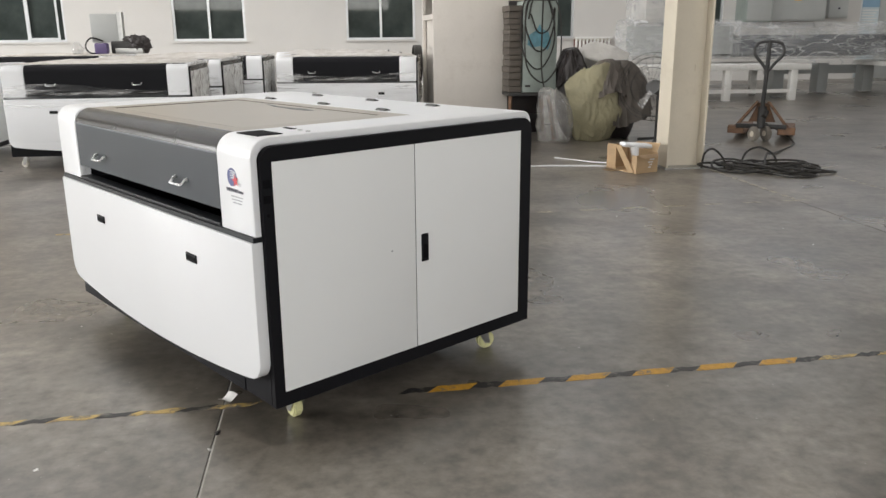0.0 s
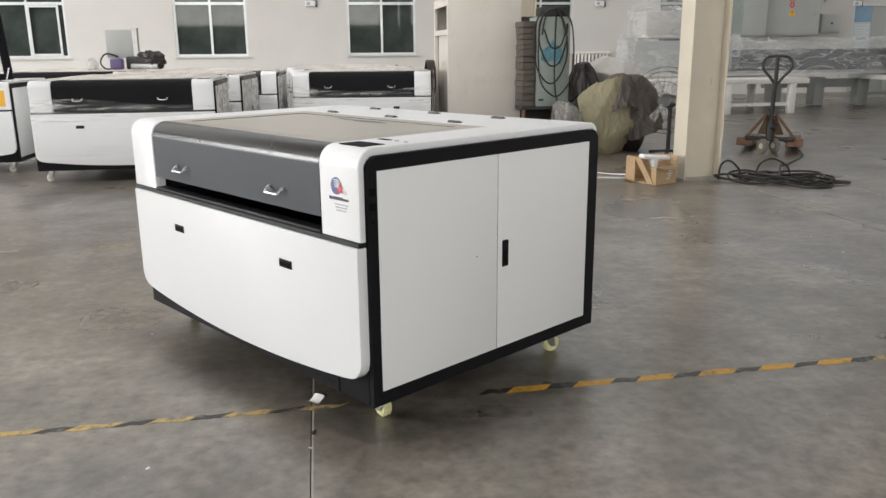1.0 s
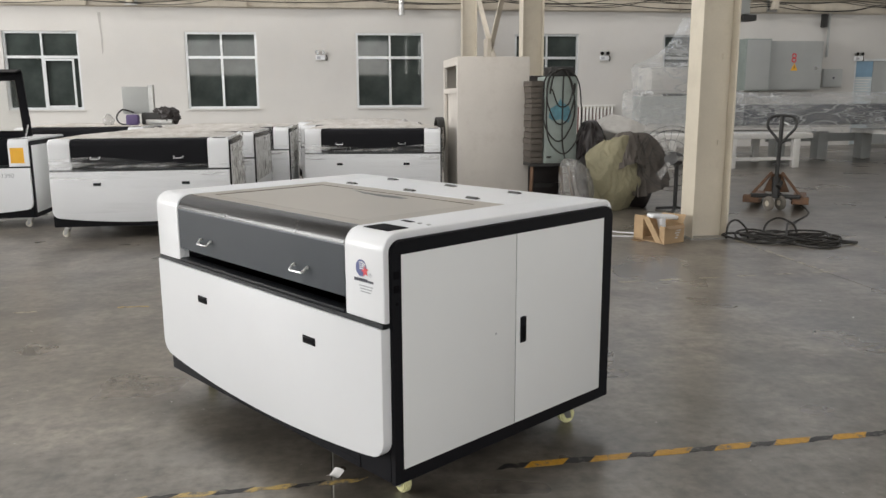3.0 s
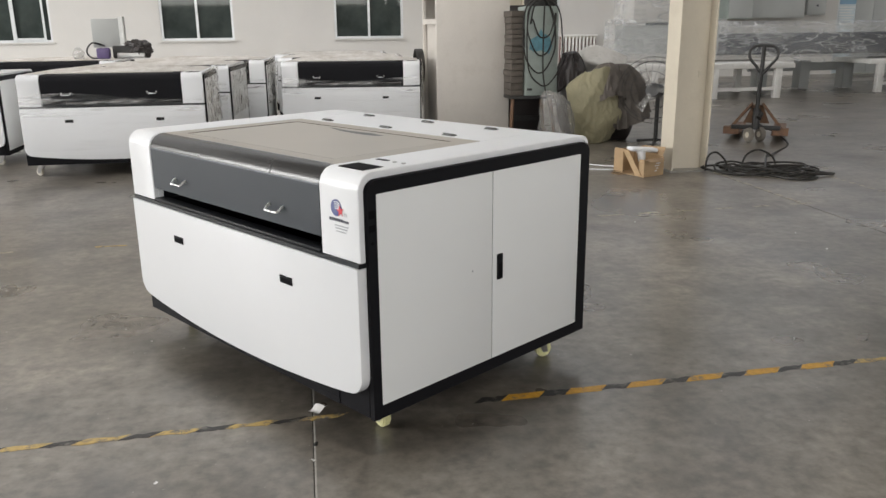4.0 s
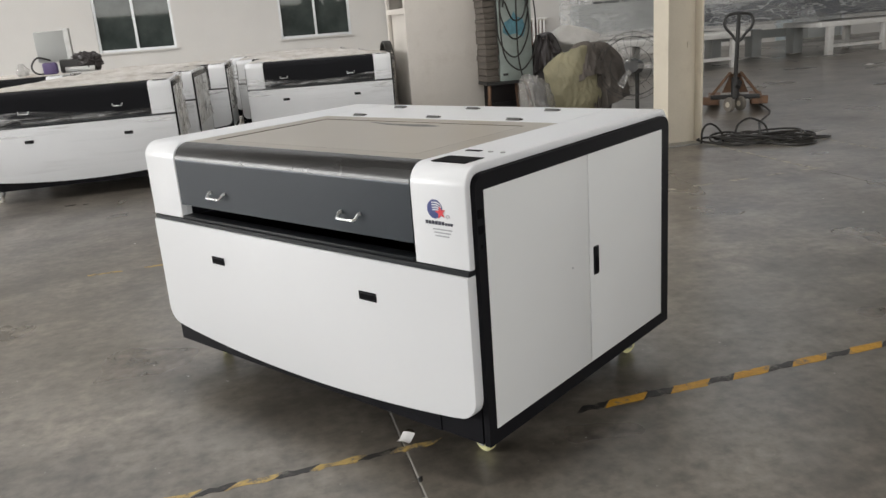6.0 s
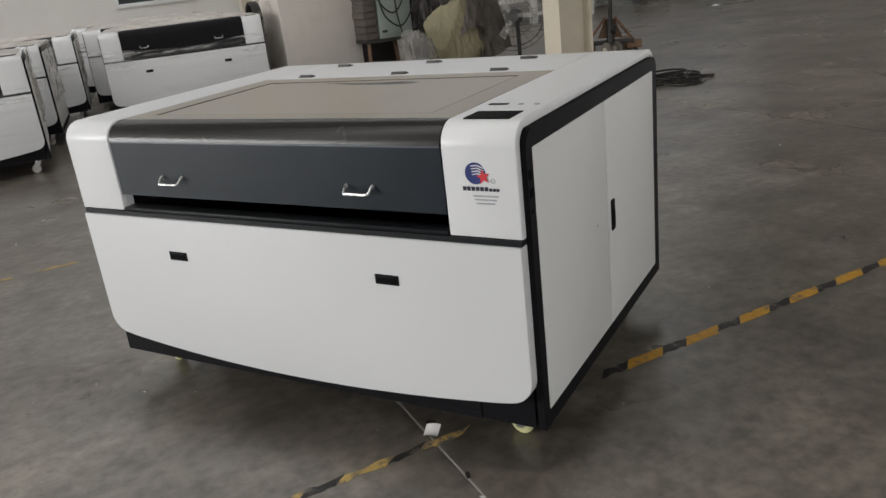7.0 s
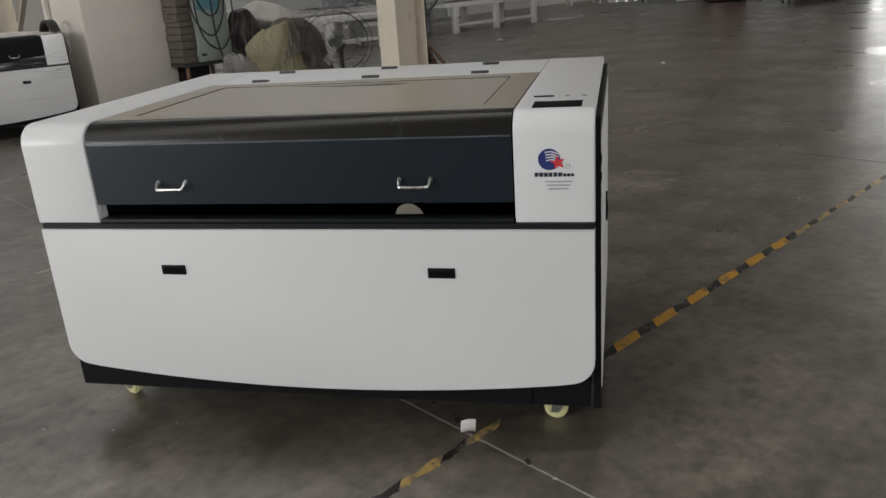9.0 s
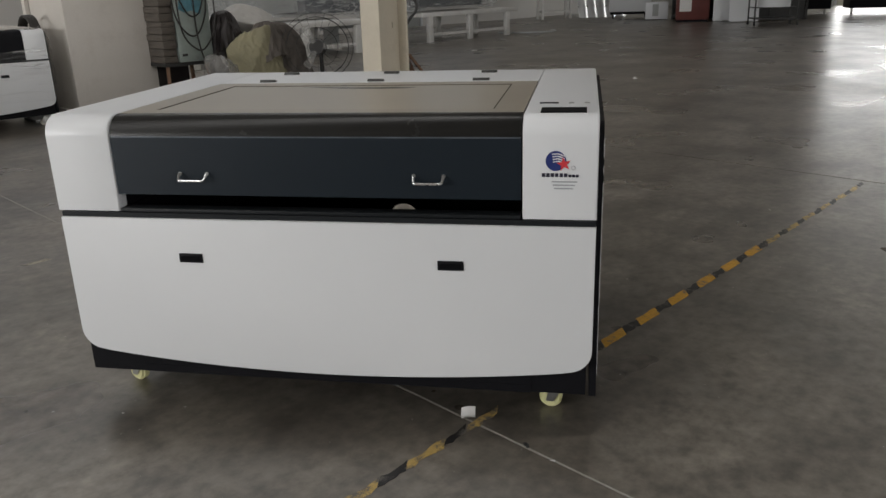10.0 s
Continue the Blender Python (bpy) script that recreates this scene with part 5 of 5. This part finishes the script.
    r1 = 0.40 + 0.14 * math.sin(k * 0.37) + 0.07 * random.uniform(-1, 1)
    r2 = 0.20 + 0.07 * math.sin(k * 0.53) + 0.03 * random.uniform(-1, 1)
    coil.append((4.64 + 0.10 * math.sin(k * 0.11) + r1 * math.cos(a), 5.02 - 0.20 * math.cos(a) + r2 * math.sin(a), 0.014 + 0.085 * (0.5 + 0.5 * math.sin(k * 0.91)) * math.exp(-((k % 40) / 40.0))))
coil += [(4.75, 4.75, 0.012), (4.98, 4.60, 0.012), (4.72, 4.55, 0.012), (4.6, 4.9, 0.02), (4.85, 5.35, 0.12), (5.1, 5.7, 0.06), (5.5, 6.2, 0.012), (6.05, 6.8, 0.012), (6.15, 7.3, 0.10), (5.95, 7.45, 0.22)]
single("coiled_cable", tube(bmesh.new(), coil, 0.0115, 7, 3), "cable", HALL, "black rubber cable heaped in loose loops on the floor", "cable")
single("cable_loop", tube(bmesh.new(), [(4.05, 5.2, 0.012), (4.08, 5.22, 0.16), (4.16, 5.2, 0.21), (4.26, 5.17, 0.12), (4.28, 5.15, 0.012)], 0.0115, 7, 6), "cable", HALL, "stiff black cable loop beside the column", "cable")
single("cable_loop", tube(bmesh.new(), [(4.62, 5.45, 0.012), (4.7, 5.5, 0.12), (4.84, 5.5, 0.17), (4.98, 5.45, 0.10), (5.0, 5.4, 0.012)], 0.0115, 7, 6), "cable", HALL, "stiff black cable loop on the heap", "cable")

# pallet jack
jack = thing("pallet_jack", HALL @ pose(5.80, 7.20, 0, 0, 0, -34), "rusty pallet jack with black loop handle on the floor", "pallet jack")
jack.scale = (1.04, 1.0, 1.05)
fr = bmesh.new()
prism(fr, [(-0.16, 0.22), (0.16, 0.22), (0.06, 0.46), (-0.06, 0.46)], lambda a, b, c: (a, c + 0.16 - 0.22 * (b - 0.1), b), 0.0, 0.03)
part("head_plate", fr, "rust", jack, "rusty head plate", smooth=False)
for s in (-1, 1):
    part("head_edge", bar(bmesh.new(), (s * 0.345, 0.14, 0.11), (s * 0.06, 0.06, 0.48), 0.05, 0.03), "rust", jack, "rusty edge bar", smooth=False)
    fk = bmesh.new()
    box(fk, s * 0.27 - 0.08, 0.16, 0.06, s * 0.27 + 0.08, 1.25, 0.115, bevel=0.01)
    part("fork", fk, "rust", jack, "rusty fork")
    part("fork_roller", rod(bmesh.new(), (s * 0.27 - 0.05, 1.15, 0.04), (s * 0.27 + 0.05, 1.15, 0.04), 0.04, 16), "tire", jack)
    part("foot_block", boxed(s * 0.30 - 0.10, 0.06, 0.075, s * 0.30 + 0.10, 0.20, 0.17, bevel=0.01), "rust", jack)
    wh = rod(bmesh.new(), (s * 0.09 - 0.026, 0.0, 0.092), (s * 0.09 + 0.026, 0.0, 0.092), 0.092, 26)
    bmesh.ops.bevel(wh, geom=[e for e in wh.edges if len(e.link_faces) == 2 and e.calc_face_angle(0) > 1], offset=0.012, segments=2, affect="EDGES")
    wl = part("steer_wheel", wh, "tire", jack, "grey nylon steering wheel")
    wl.matrix_local = pose(0, -0.03, 0, 0, 0, 42)
    part("hub", rod(bmesh.new(), (s * 0.09 - 0.029, 0, 0.092), (s * 0.09 + 0.029, 0, 0.092), 0.036, 14), "cream", wl)
part("pump", rod(bmesh.new(), (0, 0.03, 0.16), (0, 0.05, 0.42), 0.05, 18), "ironblack", jack, "oily steel pump")
part("pump", rod(bmesh.new(), (0.03, -0.02, 0.30), (0.05, 0.04, 0.36), 0.035, 14), "ironblack", jack)
part("cross_beam", boxed(-0.30, 0.04, 0.145, 0.30, 0.10, 0.20, bevel=0.008), "ironblack", jack)
part("shaft", rod(bmesh.new(), (0, 0.02, 0.40), (0.02, -0.02, 1.20), 0.026, 14), "ironblack", jack, "black handle shaft")
hl = bmesh.new()
tube(hl, [(0.02, -0.01, 0.86), (-0.06, -0.01, 0.95), (-0.135, -0.02, 1.04), (-0.145, -0.02, 1.12), (-0.10, -0.02, 1.185), (0.02, -0.02, 1.20), (0.14, -0.02, 1.185), (0.185, -0.02, 1.12), (0.175, -0.02, 1.04), (0.10, -0.01, 0.95)], 0.018, 10, 5, True)
part("loop_handle", hl, "ironblack", jack, "black loop handle")
part("trigger", bar(bmesh.new(), (0.03, -0.02, 1.12), (0.10, -0.02, 1.09), 0.02, 0.015), "steel", jack, smooth=False)


def bench(u, v, long, deep, z, stands, label):
    t = thing("steel_bench", HALL @ pose(u, v, 0), label, "bench", "white steel benches")
    part("top_beam", boxed(0, 0, z - 0.10, long, 0.12, z, bevel=0.006), "bench", t)
    part("top_beam", boxed(0, deep - 0.12, z - 0.10, long, deep, z, bevel=0.006), "bench", t)
    n = 5
    for k in range(n):
        x = k * (long - 0.1) / (n - 1)
        part("cross_beam", boxed(x, 0.121, z - 0.095, x + 0.1, deep - 0.121, z - 0.004), "bench", t, smooth=False)
    part("deck", boxed(0.02, 0.03, z + 0.0015, long - 0.02, deep - 0.03, z + 0.012), "bench", t, smooth=False)
    for k, x in enumerate(stands):
        for y in (0.005, deep - 0.125):
            part("leg", boxed(x, y, 0.0, x + 0.15, y + 0.12, z - 0.101, bevel=0.005), "bench", t)
            if k < len(stands) - 1:
                part("rail", boxed(x + 0.151, y + 0.03, 0.16, stands[k + 1] - 0.001, y + 0.09, 0.23), "bench", t, smooth=False)
    return t


bench(5.45, 13.05, 4.68, 1.75, 0.72, (0.2, 1.45, 2.80, 4.25), "long white welded steel bench on the floor")
bench(12.45, 13.75, 3.75, 1.35, 0.73, (0.22, 1.72, 3.25), "white welded steel bench on the floor")


def wrapped_form(name, u0, u1, v0, v1, z0, z1, seed, label, taper=0.0, sub=44):
    """A long machine part under milky dust film."""
    bm = bmesh.new()
    n, mseg = sub, 20
    rings = []
    for i in range(n + 1):
        s = i / n
        u = u0 + (u1 - u0) * s
        ring_v = []
        for j in range(mseg):
            a = 2 * math.pi * j / mseg
            cx, cz = math.cos(a), math.sin(a)
            sq = 1 / (abs(cx) ** 7 + abs(cz) ** 7) ** (1 / 7)
            k = 1 + 0.05 * noise.noise(Vector((u * 0.8 + seed, cx * 1.2, cz * 1.2))) + 0.05 * abs(noise.noise(Vector((u * 1.3, cx * 2 + seed, cz * 2))))
            y = (v0 + v1) / 2 + (v1 - v0) / 2 * cx * sq * k * (1 - 0.10 * max(0, -cz))
            z = (z0 + z1) / 2 + (z1 - z0) / 2 * cz * sq * k * (1 - taper * s)
            ring_v.append(bm.verts.new((u, y, max(z, z0))))
        rings.append(ring_v)
    for i in range(n):
        for j in range(mseg):
            bm.faces.new((rings[i][j - 1], rings[i][j], rings[i + 1][j], rings[i + 1][j - 1]))
    bm.faces.new(rings[0])
    bm.faces.new(rings[-1][::-1])
    bmesh.ops.recalc_face_normals(bm, faces=bm.faces)
    return bm


wm = thing("wrapped_gantry", HALL @ pose(-0.12, 0.5, 0.02), "long steel gantry under milky dust film on the benches", "machine")
part("steel_core", boxed(6.75, 13.55, 0.90, 9.0, 14.0, 1.50, bevel=0.03), "cabgrey", wm, "pale steel carriage box")
part("steel_core", boxed(9.0, 13.6, 0.84, 15.2, 14.5, 1.30, bevel=0.03), "deepblue", wm, "slate blue steel beam")
part("steel_core", boxed(7.0, 13.6, 1.55, 8.1, 14.4, 2.12, bevel=0.03), "wall", wm, "white carriage box")
for a in (10.5, 11.6, 12.75):
    part("bed_leg", boxed(a, 14.40, 0.0, a + 0.26, 14.70, 0.66, bevel=0.01), "cabgrey", wm, "grey steel leg behind the benches")
part("bed_rail", boxed(10.45, 14.705, 0.40, 13.1, 14.78, 0.60, bevel=0.01), "cabgrey", wm, "grey steel rail behind the benches")
part("dust_film", wrapped_form("f", 6.55, 9.1, 13.40, 14.12, 0.80, 1.62, 2.0, ""), "milky", wm, "milky creased dust film")
part("dust_film", wrapped_form("f", 8.9, 15.6, 13.40, 14.70, 0.78, 1.56, 5.0, "", sub=70), "milky", wm, "milky creased dust film")
part("dust_film", wrapped_form("f", 6.9, 8.25, 13.5, 14.5, 1.56, 2.22, 8.0, "", sub=20), "milky", wm, "milky creased dust film")
tent = bmesh.new()
prism(tent, [(6.95, 2.22), (7.15, 2.30), (7.4, 2.44), (7.6, 2.60), (7.78, 2.85), (7.95, 3.2), (8.1, 3.2), (8.2, 2.22)], lambda a, b, c: (a, c, b), 13.75, 14.25)
part("dust_film", tent, "milky", wm, "film drawn up over a post", smooth=False)
swag = sheet(bmesh.new(), (9.6, 13.34, 1.50), (2.6, 0, -0.02), (0, 0.02, -0.72), 40, 18, lambda s, q: (0.35 * q, -0.05 * abs(math.sin(5 * s + 3 * q)), -0.10 * math.sin(3.1 * s) * q))
part("dust_film", swag, "milky", wm, "hanging fold of film")

# things left on the wrapped machines
rig = thing("tool_head", HALL @ pose(-3.00, 10.2, 1.13) @ Matrix.Diagonal((1.15, 1.1, 1.15, 1)), "grey bracketed tool head lying on a wrapped machine", "tool head")
part("plate", boxed(-0.20, 0, 0.14, 0.14, 0.05, 0.50, bevel=0.015), "cabgrey", rig, "pale grey plate")
part("post", boxed(0.14, -0.02, 0.0, 0.20, 0.10, 0.52), "steel", rig, smooth=False)
part("clamp", boxed(0.04, -0.06, 0.0, 0.30, 0.16, 0.16, bevel=0.02), "ironblack", rig)
part("slide", boxed(0.10, -0.10, 0.0, 0.44, 0.0, 0.07, bevel=0.01), "steel", rig)
part("hose", tube(bmesh.new(), [(-0.06, 0, 0.16), (-0.20, -0.03, 0.20), (-0.28, -0.03, 0.10), (-0.22, -0.03, 0.01), (-0.05, -0.03, 0.02)], 0.011, 7, 5), "ironblack", rig)
single("purple_motor", boxed(-0.09, -0.08, 0, 0.09, 0.08, 0.16, bevel=0.03), "purple", HALL @ pose(-3.06, 10.05, 1.13), "small purple motor on the packing sheet", "motor")
single("crumpled_cover", lump(bmesh.new(), (0, 0, 0.12), (0.20, 0.16, 0.14), 6.6, 0.4, 2.0, 5, 0.0, 0.2), "darkcloth", HALL @ pose(-2.60, 10.25, 1.13), "dark crumpled cover on the wrapped machine", "cover")
single("clear_scrap", lump(bmesh.new(), (0, 0, 0.05), (0.08, 0.06, 0.10), 1.6, 0.5, 2.2, 3, 0.0), "bag", HALL @ pose(-3.5, 10.4, 1.125), "creased clear film scrap on the packing sheet", "film")

# clutter between the cutter row and the white enclosure
bike = thing("parked_hose_reel", HALL @ pose(1.46, 9.1, 0), "dark hose reel standing behind the wrapped cutter", "hose reel")
rl = bmesh.new()
for k in range(5):
    tube(rl, [(0.02 * k, 0.24 * math.cos(a * math.pi / 8), 0.98 + 0.24 * math.sin(a * math.pi / 8)) for a in range(16)], 0.018, 7, 2, True)
part("hose", rl, "cable", bike, "black coiled hose")
part("post", boxed(0.0, -0.03, 0.0, 0.06, 0.03, 1.0), "steel", bike, smooth=False)
part("foot", boxed(-0.15, -0.2, 0.0, 0.2, 0.2, 0.03), "steel", bike, smooth=False)

# far end of the hall
def far_pose(u, v, turn):
    """Things by the far wall, a tenth larger than their working drawings."""
    return HALL @ pose(0.195 + 1.10 * u, 0.104 + 1.08 * v, 0, 0, 0, turn) @ Matrix.Diagonal((1.1, 1.1, 1.1, 1))


rack = thing("white_rack", far_pose(20.9, 16.9, -30), "white steel rack by the far wall", "rack")
for u in (0, 1.05):
    for v in (0, 0.45):
        part("post", boxed(u, v, 0, u + 0.07, v + 0.07, 1.7), "bench", rack, smooth=False)
for z in (0.20, 0.85, 1.5):
    part("shelf", boxed(0.071, 0.0, z, 1.049, 0.52, z + 0.07), "bench", rack, smooth=False)
for k in range(5):
    random.seed(k)
    single("tin_sheet", sheet(bmesh.new(), (0, 0, 0), (0.42, 0, 0), (0, 0.5, 1.9), 10, 4, lambda s, q, k=k: (0, -0.10 * math.sin(s * 3.14), 0)), "tin", far_pose(22.0 + k * 0.34, 16.1 - 0.16 * k, -22), "curved galvanised sheet leaning upright", "metal sheet", "leaning metal sheets")
wmn = thing("white_machine", far_pose(21.6, 14.55, -55), "white boxed machine on small castors", "machine")
part("body", boxed(0, 0, 0.22, 1.35, 0.8, 1.5, bevel=0.03), "white", wmn)
part("base", boxed(0.03, 0.03, 0.14, 1.32, 0.77, 0.22), "black", wmn, smooth=False)
for u in (0.12, 1.2):
    for v in (0.1, 0.7):
        part("castor", rod(bmesh.new(), (u - 0.02, v, 0.07), (u + 0.02, v, 0.07), 0.07, 14), "ironblack", wmn)
ac = thing("white_chiller", far_pose(21.2, 12.92, -60), "small white water chiller on the floor", "chiller")
part("body", boxed(0, 0, 0.02, 0.70, 0.45, 0.55, bevel=0.02), "white", ac)
part("grille", boxed(0.22, -0.006, 0.12, 0.40, 0.0, 0.48), "cabgrey", ac, "grey grille", smooth=False)
part("foot", boxed(0.03, 0.03, 0.0, 0.67, 0.42, 0.02), "black", ac, smooth=False)
red = thing("dark_red_cabinet", far_pose(20.35, 11.35, -60), "dark red steel cabinet with a paper notice", "cabinet")
part("body", boxed(0, 0, 0.06, 0.95, 0.6, 1.7, bevel=0.02), "crimson", red)
part("plinth", boxed(0.03, 0.03, 0.0, 0.92, 0.57, 0.06), "black", red, smooth=False)
part("notice", boxed(0.10, -0.004, 0.30, 0.44, -0.001, 0.80), "paper", red, "pale paper notice", smooth=False)
blk = thing("black_rack", far_pose(21.6, 12.2, -60), "black steel shelving by the wall", "rack")
for k in range(4):
    part("shelf", boxed(0, 0, 0.1 + 0.5 * k, 2.8, 0.6, 0.14 + 0.5 * k), "ironblack", blk, smooth=False)
for u in (0, 1.38, 2.76):
    part("post", boxed(u, -0.04, 0, u + 0.04, 0.0, 1.8), "ironblack", blk, smooth=False)
part("back_sheet", boxed(0, 0.61, 0.0, 2.8, 0.63, 1.8), "ironblack", blk, smooth=False)
for k in range(2):
    lp = thing("leaning_door", far_pose(20.95 - 0.42 * k, 10.45 - 0.72 * k, -60) @ pose(0, 0, 0, -12, 0, 0), "white door panel leaning upright", "door panel", "leaning door panels")
    part("leaf", boxed(0, 0, 0.02, 0.80, 0.04, 1.7, bevel=0.006), "white", lp)
    part("lock", boxed(0.66, -0.01, 0.72, 0.72, 0.0, 0.78), "ink", lp, smooth=False)
back_post = thing("black_frame_rack", far_pose(21.5, 10.0, -60), "dark steel frame behind the door panels", "rack")
for u in (0, 0.95, 1.9):
    part("post", boxed(u, 0, 0, u + 0.06, 0.06, 1.8), "ironblack", back_post, smooth=False)
part("rail", boxed(0.0, 0.0, 1.801, 1.96, 0.06, 1.86), "ironblack", back_post, smooth=False)
part("sheet", boxed(0.0, 0.08, 0.0, 1.96, 0.10, 1.8), "ironblack", back_post, smooth=False)
cart = thing("tub_cart", far_pose(19.15, 8.35, -50), "dark steel cart carrying a white tub", "cart")
for u in (0, 1.1):
    for v in (0, 0.6):
        part("post", boxed(u, v, 0.09, u + 0.035, v + 0.035, 0.95), "ironblack", cart, smooth=False)
        part("castor", rod(bmesh.new(), (u, v + 0.017, 0.045), (u + 0.035, v + 0.017, 0.045), 0.045, 12), "ironblack", cart)
part("tray", boxed(0.036, 0.036, 0.16, 1.099, 0.599, 0.19), "ironblack", cart, smooth=False)
part("tray", boxed(0.036, 0.036, 0.44, 1.099, 0.599, 0.46), "ironblack", cart, smooth=False)
tub = rod(bmesh.new(), (0.58, 0.32, 0.461), (0.58, 0.32, 0.95), 0.40, 30, 0.42)
single("white_tub", tub, "white", far_pose(19.15, 8.35, -50) @ pose(0, 0, 0), "white plastic tub standing on the cart", "tub")
for k in range(3):
    bk = thing("black_machine", far_pose(24.4 + 1.1 * k, 9.9 - 1.75 * k, -58), "black boxed machine on levelling feet", "machine", "black machines")
    part("body", boxed(0, 0, 0.18, 1.5, 0.9, 1.3, bevel=0.02), "black", bk)
    part("side_panel", boxed(1.501, 0.02, 0.22, 1.56, 0.88, 1.28), "white", bk, "white side panel", smooth=False)
    for u in (0.1, 1.35):
        part("foot", rod(bmesh.new(), (u, 0.12, 0), (u, 0.12, 0.18), 0.04, 10), "steel", bk)
single("grey_hose", tube(bmesh.new(), [(16.1, 14.4, 0.02), (16.5, 13.6, 0.02), (17.0, 13.3, 0.02), (17.5, 13.4, 0.02), (17.7, 13.7, 0.02)], 0.03, 8, 6), "alu", HALL, "grey hose lying on the floor by the bench", "hose")
